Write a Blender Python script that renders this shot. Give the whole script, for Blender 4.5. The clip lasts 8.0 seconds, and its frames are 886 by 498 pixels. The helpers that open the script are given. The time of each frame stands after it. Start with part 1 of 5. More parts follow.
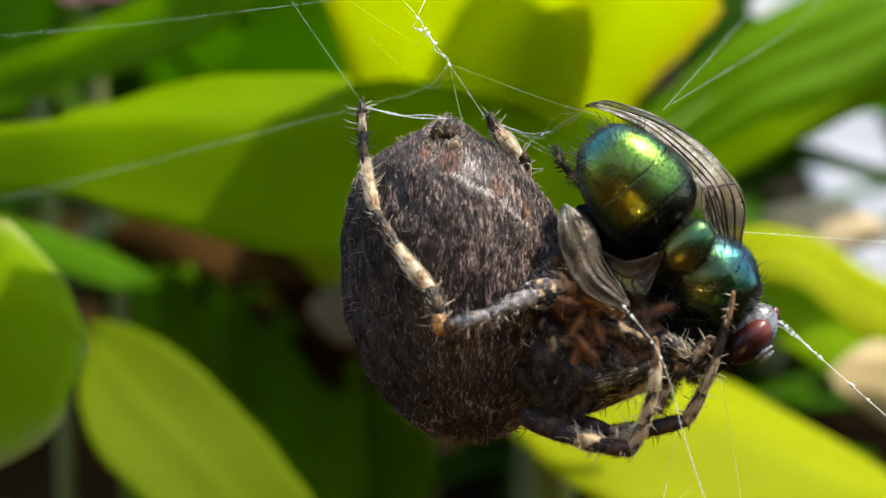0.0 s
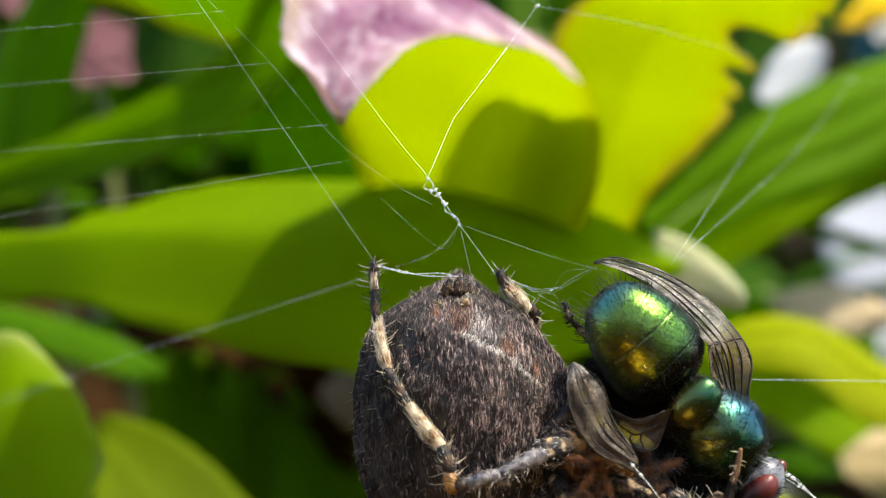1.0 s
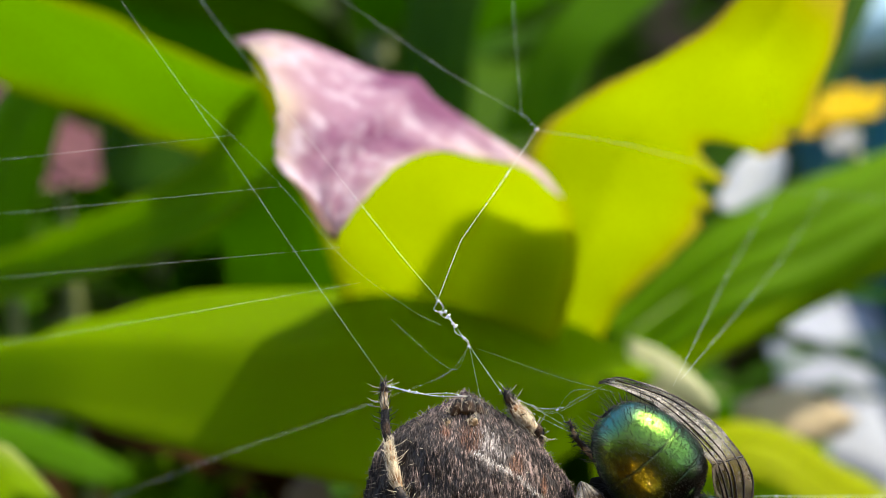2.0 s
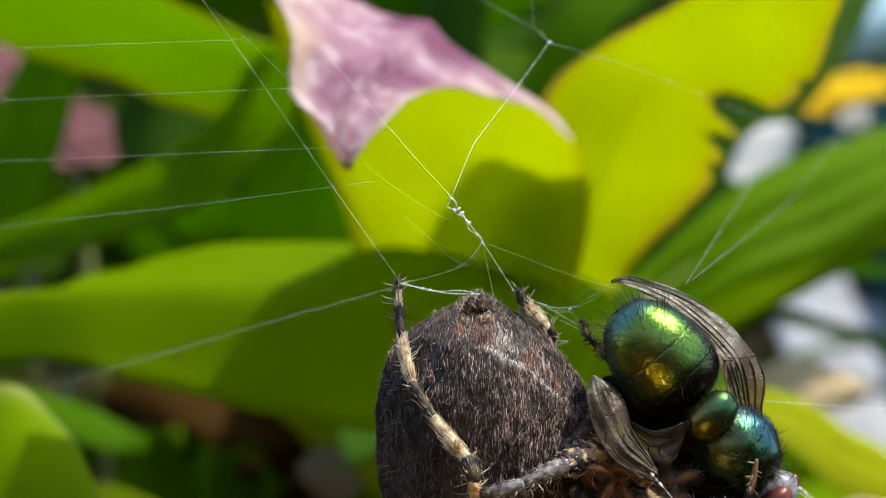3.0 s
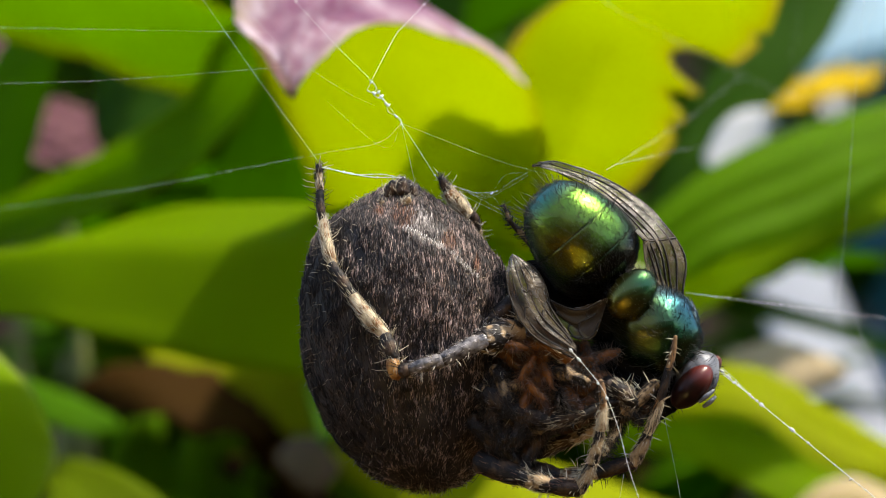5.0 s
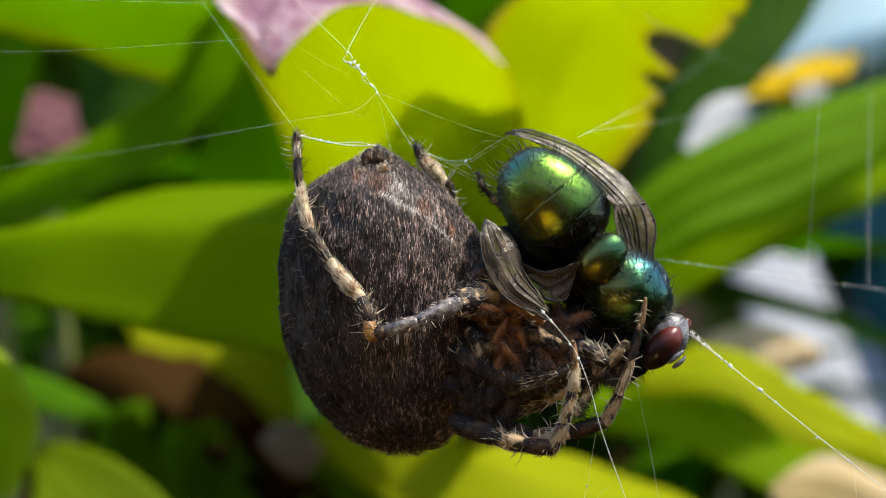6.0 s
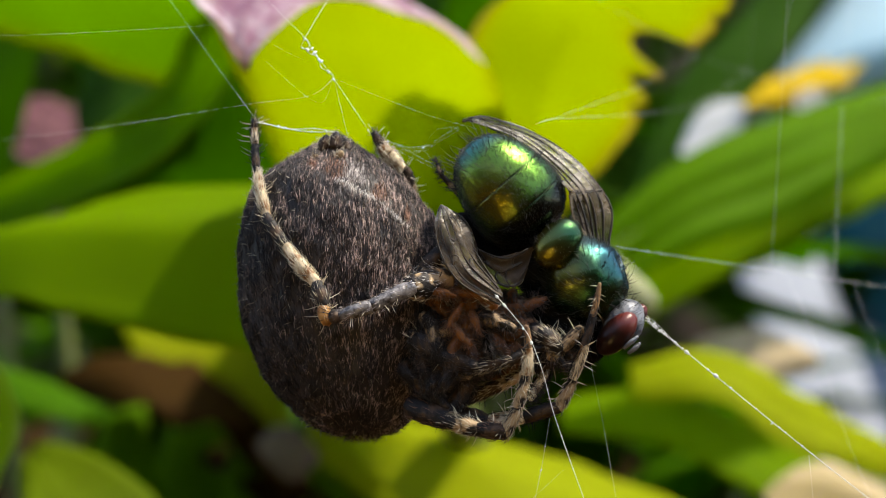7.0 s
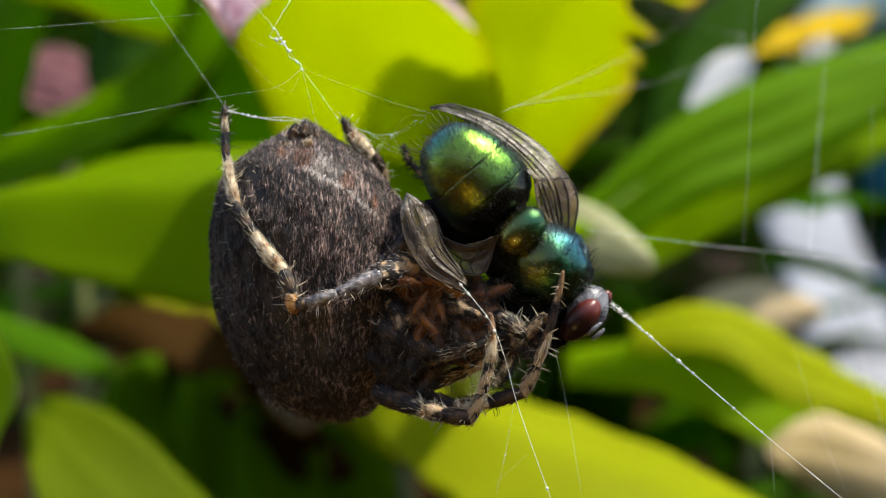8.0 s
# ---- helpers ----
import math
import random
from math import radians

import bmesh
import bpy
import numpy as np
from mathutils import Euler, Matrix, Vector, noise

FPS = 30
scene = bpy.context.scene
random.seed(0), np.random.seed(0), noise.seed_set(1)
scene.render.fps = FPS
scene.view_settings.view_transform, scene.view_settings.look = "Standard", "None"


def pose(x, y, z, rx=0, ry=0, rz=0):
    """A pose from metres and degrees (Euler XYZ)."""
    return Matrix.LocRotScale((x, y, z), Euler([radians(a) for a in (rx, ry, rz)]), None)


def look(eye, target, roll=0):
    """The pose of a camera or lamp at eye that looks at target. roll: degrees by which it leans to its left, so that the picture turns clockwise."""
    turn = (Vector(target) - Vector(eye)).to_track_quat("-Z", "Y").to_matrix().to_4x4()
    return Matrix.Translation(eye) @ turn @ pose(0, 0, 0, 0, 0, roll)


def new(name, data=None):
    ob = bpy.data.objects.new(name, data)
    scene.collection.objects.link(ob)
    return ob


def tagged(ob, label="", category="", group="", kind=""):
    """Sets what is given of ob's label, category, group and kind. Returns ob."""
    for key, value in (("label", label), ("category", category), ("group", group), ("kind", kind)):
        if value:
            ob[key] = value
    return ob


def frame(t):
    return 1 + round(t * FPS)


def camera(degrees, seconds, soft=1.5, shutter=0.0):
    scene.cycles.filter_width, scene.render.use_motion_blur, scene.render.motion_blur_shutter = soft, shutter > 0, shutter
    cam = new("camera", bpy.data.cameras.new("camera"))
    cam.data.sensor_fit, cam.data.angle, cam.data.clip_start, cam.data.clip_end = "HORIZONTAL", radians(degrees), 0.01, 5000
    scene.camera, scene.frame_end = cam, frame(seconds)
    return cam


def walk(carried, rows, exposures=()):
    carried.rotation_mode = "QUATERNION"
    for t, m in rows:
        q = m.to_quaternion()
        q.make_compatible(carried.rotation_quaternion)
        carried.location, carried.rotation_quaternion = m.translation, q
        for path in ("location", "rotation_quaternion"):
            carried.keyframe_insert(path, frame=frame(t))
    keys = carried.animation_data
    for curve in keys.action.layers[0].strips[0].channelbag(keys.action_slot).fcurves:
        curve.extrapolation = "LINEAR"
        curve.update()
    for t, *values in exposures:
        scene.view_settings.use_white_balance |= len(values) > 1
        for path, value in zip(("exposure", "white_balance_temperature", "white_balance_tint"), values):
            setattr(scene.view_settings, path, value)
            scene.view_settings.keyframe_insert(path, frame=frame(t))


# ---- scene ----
# ---------------- camera ----------------
cam = camera(24.0, 8.0, soft=0.8)
cam.data.dof.use_dof = True
cam.data.dof.focus_distance = 0.0794
cam.data.dof.aperture_fstop = 60.0
walk(cam, [
    (0.0, look((0.00000, -0.07684, 0.00000), (0.00000, 0.02316, 0.00000), 0.00)),
    (0.5, look((0.00041, -0.07728, 0.00308), (-0.00037, 0.02271, 0.00259), -0.15)),
    (1.0, look((0.00000, -0.07804, 0.00464), (-0.00050, 0.02194, 0.00617), -0.23)),
    (1.5, look((-0.00215, -0.07839, 0.00511), (-0.00019, 0.02149, 0.00951), -0.05)),
    (1.7, look((-0.00300, -0.07896, 0.00583), (-0.00012, 0.02088, 0.01083), 0.04)),
    (2.8, look((-0.00277, -0.08050, 0.00231), (-0.00083, 0.01916, 0.01026), -0.78)),
    (3.0, look((-0.00305, -0.08012, 0.00062), (-0.00081, 0.01958, 0.00800), -0.19)),
    (3.5, look((-0.00232, -0.07970, -0.00236), (-0.00034, 0.02008, 0.00407), 0.07)),
    (4.0, look((0.00006, -0.07919, -0.00378), (0.00030, 0.02042, 0.00505), -0.26)),
    (4.5, look((0.00035, -0.07930, -0.00531), (0.00123, 0.02016, 0.00500), -0.56)),
    (5.0, look((0.00076, -0.07991, -0.00641), (0.00202, 0.01953, 0.00408), -0.55)),
    (6.5, look((0.00183, -0.08192, -0.00882), (0.00393, 0.01748, 0.00194), -1.00)),
    (7.0, look((0.00393, -0.08182, -0.00943), (0.00455, 0.01751, 0.00211), -0.70)),
    (7.5, look((0.00576, -0.08258, -0.00770), (0.00507, 0.01694, 0.00200), -0.68)),
    (8.0, look((0.00686, -0.08329, -0.00706), (0.00553, 0.01639, 0.00084), -0.64)),
], exposures=[(0.0, 1.80, 7250.0, 10.0), (1.1, 1.76, 7250.0, 10.0), (1.7, 1.72, 7250.0, 10.0), (2.8, 1.49, 7250.0, 10.0), (3.2, 1.46, 7250.0, 10.0), (8.0, 1.49, 7250.0, 10.0)])

# ---------------- light ----------------
SUN_AZ, SUN_EL = 101.0, 63.0
world = bpy.data.worlds.new("daylight")
scene.world = world
world.use_nodes = True
sky = world.node_tree.nodes.new("ShaderNodeTexSky")
sky.sky_type = "NISHITA"
sky.sun_disc = False
sky.sun_elevation = radians(SUN_EL)
sky.sun_rotation = radians(SUN_AZ)
world.node_tree.links.new(sky.outputs[0], world.node_tree.nodes["Background"].inputs[0])
world.node_tree.nodes["Background"].inputs[1].default_value = 0.135
sun_data = bpy.data.lights.new("sun", "SUN")
sun_data.energy, sun_data.angle, sun_data.color = 2.5, radians(0.53), (1.0, 0.95, 0.86)
sun = new("sun", sun_data)
to_sun = Vector((math.sin(radians(SUN_AZ)) * math.cos(radians(SUN_EL)),
                 math.cos(radians(SUN_AZ)) * math.cos(radians(SUN_EL)), math.sin(radians(SUN_EL))))
sun.matrix_world = look(to_sun * 2.0, (0, 0, 0))

MM = 0.001


# ---------------- material kit ----------------
class Mat:
    """A node material with short ways to add nodes."""

    def __init__(self, name):
        self.mat = bpy.data.materials.new(name)
        self.mat.use_nodes = True
        self.tree = self.mat.node_tree
        self.bsdf = self.tree.nodes["Principled BSDF"]
        self.out = self.tree.nodes["Material Output"]
        self.coord = self.tree.nodes.new("ShaderNodeTexCoord")

    def node(self, kind, **values):
        n = self.tree.nodes.new(kind)
        for k, v in values.items():
            setattr(n, k, v)
        return n

    def link(self, a, b):
        self.tree.links.new(a, b)

    def noise(self, scale, detail=3.0, rough=0.55, stretch=None, source="Object"):
        n = self.node("ShaderNodeTexNoise")
        n.inputs["Scale"].default_value = scale
        n.inputs["Detail"].default_value = detail
        n.inputs["Roughness"].default_value = rough
        if stretch:
            m = self.node("ShaderNodeMapping")
            m.inputs["Scale"].default_value = stretch
            self.link(self.coord.outputs[source], m.inputs[0])
            self.link(m.outputs[0], n.inputs["Vector"])
        else:
            self.link(self.coord.outputs[source], n.inputs["Vector"])
        return n.outputs["Fac"]

    def ramp(self, fac, *stops):
        r = self.node("ShaderNodeValToRGB")
        els = r.color_ramp.elements
        while len(els) < len(stops):
            els.new(0.5)
        for e, (p, c) in zip(els, stops):
            e.position, e.color = p, (*c, 1.0)
        self.link(fac, r.inputs[0])
        return r.outputs[0]

    def mix(self, fac, a, b, mode="MIX"):
        m = self.node("ShaderNodeMix", data_type="RGBA", blend_type=mode)
        for sock, v in ((m.inputs[0], fac), (m.inputs[6], a), (m.inputs[7], b)):
            if isinstance(v, (int, float)):
                sock.default_value = v
            elif isinstance(v, tuple):
                sock.default_value = (*v, 1.0)
            else:
                self.link(v, sock)
        return m.outputs[2]

    def math(self, op, a, b=0.0):
        m = self.node("ShaderNodeMath", operation=op)
        for sock, v in zip(m.inputs, (a, b)):
            if isinstance(v, (int, float)):
                sock.default_value = v
            else:
                self.link(v, sock)
        return m.outputs[0]

    def attribute(self, name):
        return self.node("ShaderNodeAttribute", attribute_name=name).outputs["Fac"]

    def island(self):
        return self.node("ShaderNodeNewGeometry").outputs["Random Per Island"]

    def each(self):
        return self.node("ShaderNodeObjectInfo").outputs["Random"]

    def bump(self, height, strength=0.4, distance=0.0001):
        b = self.node("ShaderNodeBump")
        b.inputs["Strength"].default_value = strength
        b.inputs["Distance"].default_value = distance
        self.link(height, b.inputs["Height"])
        self.link(b.outputs[0], self.bsdf.inputs["Normal"])
        return b.outputs[0]

    def set(self, colour=None, rough=None, metal=None, **more):
        for key, v in (("Base Color", colour), ("Roughness", rough), ("Metallic", metal), *more.items()):
            if v is None:
                continue
            sock = self.bsdf.inputs[key.replace("_", " ")]
            if isinstance(v, (int, float)):
                sock.default_value = v
            elif isinstance(v, tuple):
                sock.default_value = (*v, 1.0)
            else:
                self.link(v, sock)
        return self


def leaf_material(name, top, glow, share, dry=None, rough=0.6, grain=1.0, dust=None):
    """A leaf: a waxy skin over flesh that lets light through, with long veins and small blotches."""
    m = Mat(name)
    big = m.noise(90.0 * grain, 3.0)
    fine = m.noise(900.0 * grain, 4.0)
    wave = m.noise(1.0, 2.0, stretch=(60.0, 1.5, 1.0), source="UV")
    tone = m.mix(m.math("MULTIPLY", big, 0.75), top, tuple(c * 0.55 for c in top))
    tone = m.mix(m.math("MULTIPLY", wave, 0.35), tone, tuple(min(1, c * 1.5) for c in top))
    through_ = m.mix(m.math("MULTIPLY", big, 0.6), glow, tuple(c * 0.62 for c in glow))
    through_ = m.mix(m.math("MULTIPLY", wave, 0.4), through_, tuple(c * 0.72 for c in glow))
    if dry:
        edge = m.attribute("dry")
        tone = m.mix(edge, tone, dry)
        through_ = m.mix(edge, through_, dry)
    if dust:
        speck = m.ramp(m.noise(620.0, 6.0, 0.75), (0.48, (0.0, 0.0, 0.0)), (0.62, (1.0, 1.0, 1.0)))
        tone = m.mix(speck, tone, dust)
        bruise = m.ramp(m.noise(190.0, 5.0, 0.65), (0.46, (0.0, 0.0, 0.0)), (0.62, (0.9, 0.9, 0.9)))
        tone = m.mix(bruise, tone, (0.22, 0.075, 0.16))
        through_ = m.mix(bruise, through_, (0.34, 0.13, 0.24))
    m.set(tone, rough)
    m.bsdf.inputs["Specular IOR Level"].default_value = 0.05
    normal = m.bump(m.math("ADD", m.math("MULTIPLY", wave, 0.8), m.math("MULTIPLY", fine, 0.35)), 0.5, 0.0002)
    clear = m.node("ShaderNodeBsdfTranslucent")
    m.link(through_, clear.inputs[0])
    m.link(normal, clear.inputs[1])
    both = m.node("ShaderNodeMixShader")
    both.inputs[0].default_value = share
    m.link(m.bsdf.outputs[0], both.inputs[1])
    m.link(clear.outputs[0], both.inputs[2])
    m.link(both.outputs[0], m.out.inputs[0])
    return m.mat


def abdomen_material():
    m = Mat("spider skin")
    blot = m.noise(900.0, 5.0, stretch=(1.0, 1.0, 0.5))
    grain = m.noise(7000.0, 3.0, stretch=(1.0, 1.0, 0.3))
    tone = m.ramp(blot, (0.38, (0.004, 0.0035, 0.004)), (0.54, (0.016, 0.012, 0.011)), (0.70, (0.06, 0.04, 0.033)))
    tone = m.mix(m.math("MULTIPLY", grain, 0.6), tone, (0.03, 0.022, 0.022))
    tone = m.mix(m.attribute("rust"), tone, (0.20, 0.08, 0.045))
    tone = m.mix(m.attribute("pale"), tone, (0.36, 0.32, 0.29))
    m.set(tone, 0.6)
    m.bump(m.math("ADD", grain, m.math("MULTIPLY", blot, 0.7)), 0.6, 0.00006)
    return m.mat


def chitin_material(name, dark, light, rough=0.4, scale=2500.0, low=0.35, high=0.65):
    m = Mat(name)
    blot = m.noise(scale, 4.0)
    m.set(m.ramp(blot, (low, dark), (high, light)), rough)
    m.bsdf.inputs["Specular IOR Level"].default_value = 0.35
    m.bump(m.math("ADD", m.noise(9000.0, 2.0), m.noise(2600.0, 3.0)), 0.6, 0.00006)
    return m.mat


def hair_material(name, dark, light, rough=0.45):
    m = Mat(name)
    m.set(m.ramp(m.island(), (0.3, dark), (1.0, tuple(c * 0.85 for c in light))), rough)
    return m.mat


def fur_material(name, dark, mid, light, low=0.42, high=0.62, rough=0.5):
    """Combed fur: locks of dark and light hairs over wide blotches."""
    m = Mat(name)
    lock = m.noise(9000.0, 2.0, 0.6, stretch=(1.0, 1.0, 0.24))
    blot = m.noise(1100.0, 3.0, 0.6, stretch=(1.0, 1.0, 0.6))
    both = m.math("ADD", m.math("MULTIPLY", lock, 0.62), m.math("MULTIPLY", blot, 0.38))
    each = m.math("MULTIPLY", m.math("SUBTRACT", m.island(), 0.5), 0.16)
    m.set(m.ramp(m.math("ADD", both, each), (low, dark), ((low + high) / 2, mid), (high, light)), rough)
    m.bsdf.inputs["Specular IOR Level"].default_value = 0.35
    return m.mat


def metal_green(name, main, second, rim, rough=0.28, pits=22000.0):
    """Beetle-bright cuticle: coloured metal shine over fine punctures."""
    m = Mat(name)
    broad = m.noise(420.0, 2.0)
    tone = m.ramp(broad, (0.36, second), (0.58, main))
    # Angle-dependent sheen fixed into colour: gold facing forward, blue at the edges.
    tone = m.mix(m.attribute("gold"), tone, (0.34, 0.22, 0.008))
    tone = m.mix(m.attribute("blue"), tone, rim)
    # Painted shade at the abdomen's base, plus the dark ring seams.
    tone = m.mix(m.attribute("shade_and_seam"), tone, (0.006, 0.009, 0.006))
    pit = m.noise(pits, 2.0)
    m.set(tone, rough, 0.92)
    m.bsdf.inputs["Coat Weight"].default_value = 0.35
    m.bsdf.inputs["Coat Roughness"].default_value = 0.065
    m.bump(m.math("ADD", pit, m.math("MULTIPLY", m.noise(2600.0, 3.0), 0.35)), 0.5, 0.000026)
    return m.mat


def eye_material():
    """Compound eye: dark brown-red, redder at its upper end, with fine facets."""
    m = Mat("fly eye")
    low = m.ramp(m.noise(1200.0, 3.0), (0.4, (0.008, 0.003, 0.002)), (0.65, (0.030, 0.009, 0.006)))
    m.set(m.mix(m.attribute("red"), low, (0.12, 0.022, 0.017)), 0.3)
    m.bsdf.inputs["Specular IOR Level"].default_value = 0.3
    m.bump(m.noise(16000.0, 1.0), 0.4, 0.00002)
    return m.mat


def silk_material():
    m = Mat("silk")
    m.set((0.86, 0.88, 0.86), 0.28)
    m.bsdf.inputs["Specular IOR Level"].default_value = 0.8
    clear = m.node("ShaderNodeBsdfTranslucent")
    clear.inputs[0].default_value = (0.85, 0.88, 0.82, 1.0)
    both = m.node("ShaderNodeMixShader")
    both.inputs[0].default_value = 0.45
    m.link(m.bsdf.outputs[0], both.inputs[1])
    m.link(clear.outputs[0], both.inputs[2])
    m.link(both.outputs[0], m.out.inputs[0])
    return m.mat


def wing_material():
    """Clear membrane, browner towards its root, with a hard shine."""
    m = Mat("wing membrane")
    tint = m.noise(900.0, 3.0)
    clear_tone = m.ramp(tint, (0.38, (0.11, 0.10, 0.085)), (0.66, (0.34, 0.315, 0.28)))
    root_tone = m.ramp(tint, (0.38, (0.040, 0.030, 0.020)), (0.66, (0.24, 0.195, 0.14)))
    m.set(m.mix(m.attribute("root"), clear_tone, root_tone), 0.32)
    m.bsdf.inputs["Specular IOR Level"].default_value = 0.35
    m.bump(m.noise(3200.0, 3.0, stretch=(1.0, 1.0, 2.0)), 0.7, 0.00008)
    clear = m.node("ShaderNodeBsdfTransparent")
    m.link(m.mix(m.attribute("root"), (0.90, 0.89, 0.84), (0.74, 0.62, 0.46)), clear.inputs[0])
    both = m.node("ShaderNodeMixShader")
    m.link(m.ramp(m.noise(1500.0, 3.0), (0.35, (0.30, 0.30, 0.30)), (0.65, (0.76, 0.76, 0.76))), both.inputs[0])
    m.link(m.bsdf.outputs[0], both.inputs[1])
    m.link(clear.outputs[0], both.inputs[2])
    m.link(both.outputs[0], m.out.inputs[0])
    return m.mat


def soil_material():
    m = Mat("soil")
    big = m.noise(25.0, 5.0)
    crumb = m.noise(420.0, 5.0, 0.65)
    m.set(m.mix(m.math("MULTIPLY", crumb, 0.7), m.ramp(big, (0.35, (0.022, 0.010, 0.002)), (0.65, (0.065, 0.027, 0.004))), (0.012, 0.007, 0.003)), 0.95)
    m.bsdf.inputs["Specular IOR Level"].default_value = 0.08
    m.bump(crumb, 1.0, 0.003)
    return m.mat


def plain_material(name, dark, light, rough=0.5, scale=120.0, relief=0.0003):
    m = Mat(name)
    blot = m.noise(scale, 4.0)
    m.set(m.ramp(blot, (0.3, dark), (0.7, light)), rough)
    m.bump(m.noise(scale * 6, 3.0), 0.3, relief)
    return m.mat


M_LEAF = leaf_material("sunlit leaf", (0.176, 0.245, 0.003), (0.665, 0.77, 0.003), 0.74, dry=(0.64, 0.47, 0.22))
M_LEAF_SOFT = leaf_material("soft green leaf", (0.19, 0.32, 0.003), (0.66, 0.86, 0.003), 0.66, dry=(0.58, 0.54, 0.30))
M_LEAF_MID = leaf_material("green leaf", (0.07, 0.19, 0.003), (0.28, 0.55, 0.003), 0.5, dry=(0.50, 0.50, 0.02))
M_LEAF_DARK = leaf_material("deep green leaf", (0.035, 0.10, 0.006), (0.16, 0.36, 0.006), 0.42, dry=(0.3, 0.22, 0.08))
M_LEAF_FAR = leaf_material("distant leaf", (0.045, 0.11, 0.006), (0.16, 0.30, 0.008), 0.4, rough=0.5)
M_PINK = leaf_material("dried pink leaf", (0.40, 0.23, 0.32), (0.70, 0.46, 0.54), 0.5, dry=(0.74, 0.66, 0.44), rough=0.7, grain=2.0, dust=(0.74, 0.64, 0.72))
M_CREAM = leaf_material("bleached leaf tip", (0.62, 0.64, 0.38), (0.70, 0.73, 0.42), 0.4, rough=0.5)
M_DEAD = leaf_material("dead leaf", (0.050, 0.024, 0.003), (0.08, 0.034, 0.003), 0.4, rough=0.7)
# Very translucent, so the added leaf's shadow stays mild.
M_LEAF_BLOCKER = leaf_material("shade-casting leaf", (0.25, 0.34, 0.003), (0.90, 0.97, 0.004), 0.85)
# Bright leaf copy; its colour also makes up for missing light on low leaves.
M_LEAF_YELLOW = leaf_material("bright yellow leaf", (0.34, 0.39, 0.010), (0.80, 0.88, 0.010), 0.6)
M_TAN = leaf_material("bleached dry leaf", (0.55, 0.44, 0.27), (0.5, 0.4, 0.22), 0.3, rough=0.7)
M_SCRAP = leaf_material("dull dry leaf", (0.20, 0.14, 0.085), (0.2, 0.14, 0.08), 0.3, rough=0.7)
M_LEAF_FRESH = leaf_material("fresh green leaf", (0.11, 0.24, 0.003), (0.42, 0.68, 0.003), 0.56, dry=(0.55, 0.55, 0.02))
M_LEAF_OLIVE = leaf_material("olive green leaf", (0.125, 0.19, 0.003), (0.42, 0.52, 0.003), 0.55)
M_RIB = plain_material("leaf rib", (0.16, 0.24, 0.03), (0.24, 0.33, 0.05), 0.45, 300.0)
M_STEM = plain_material("plant stem", (0.10, 0.13, 0.03), (0.20, 0.22, 0.06), 0.5, 200.0)
M_SKIN = abdomen_material()
M_HAIR = fur_material("body hair", (0.006, 0.005, 0.005), (0.038, 0.030, 0.026), (0.22, 0.17, 0.145), 0.43, 0.65)
M_HAIR_ROSY = fur_material("rosy hair", (0.006, 0.005, 0.005), (0.095, 0.068, 0.060), (0.58, 0.43, 0.375), 0.44, 0.63)
M_HAIR_SILVER = fur_material("silvery hair", (0.05, 0.042, 0.040), (0.32, 0.28, 0.26), (0.74, 0.67, 0.63), 0.36, 0.64, 0.35)
M_HAIR_PALE = hair_material("pale hair", (0.62, 0.58, 0.54), (0.96, 0.93, 0.90))
M_HAIR_RUST = hair_material("rusty hair", (0.07, 0.030, 0.014), (0.46, 0.23, 0.125))
M_BRISTLE = hair_material("pale bristle", (0.42, 0.35, 0.22), (0.90, 0.82, 0.65))
M_BLACK = hair_material("black bristle", (0.004, 0.004, 0.004), (0.012, 0.011, 0.010), 0.7)
M_STRAW = chitin_material("straw leg", (0.20, 0.085, 0.02), (0.78, 0.64, 0.42), 0.5, 2100.0, 0.38, 0.58)
M_AMBER = chitin_material("amber joint", (0.16, 0.05, 0.010), (0.62, 0.30, 0.07), 0.45, 1700.0)
M_TAWNY = chitin_material("tawny leg", (0.07, 0.032, 0.014), (0.38, 0.21, 0.09), 0.45, 1700.0)
M_BROWN = chitin_material("brown leg", (0.009, 0.006, 0.005), (0.14, 0.078, 0.04), 0.6, 1300.0, 0.50, 0.76)
M_GLOSS = chitin_material("glossy leg", (0.035, 0.030, 0.028), (0.32, 0.29, 0.27), 0.2, 2200.0, 0.40, 0.66)
M_GLOSS.node_tree.nodes["Principled BSDF"].inputs["Coat Weight"].default_value = 1.0
M_MOTTLE = chitin_material("mottled leg", (0.010, 0.006, 0.004), (0.44, 0.30, 0.16), 0.6, 1700.0, 0.47, 0.60)
M_RUST = chitin_material("rust joint", (0.07, 0.022, 0.005), (0.32, 0.115, 0.022), 0.4, 1500.0)
M_SHELL = chitin_material("spider carapace", (0.014, 0.008, 0.005), (0.22, 0.08, 0.02), 0.5, 1300.0)
M_GREEN = metal_green("green metal cuticle", (0.080, 0.215, 0.024), (0.125, 0.17, 0.014), (0.014, 0.23, 0.25), 0.21)
M_TEAL = metal_green("blue green metal cuticle", (0.016, 0.080, 0.030), (0.046, 0.055, 0.008), (0.012, 0.115, 0.24), 0.25)
M_EYE = eye_material()
M_FACE = chitin_material("fly face", (0.03, 0.033, 0.04), (0.24, 0.255, 0.285), 0.4, 1800.0)
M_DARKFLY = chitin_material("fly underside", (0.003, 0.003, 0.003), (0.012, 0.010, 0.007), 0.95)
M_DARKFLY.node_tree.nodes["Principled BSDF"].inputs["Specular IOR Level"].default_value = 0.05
M_WING = wing_material()
M_VEIN = chitin_material("wing vein", (0.010, 0.007, 0.005), (0.035, 0.024, 0.015), 0.6)
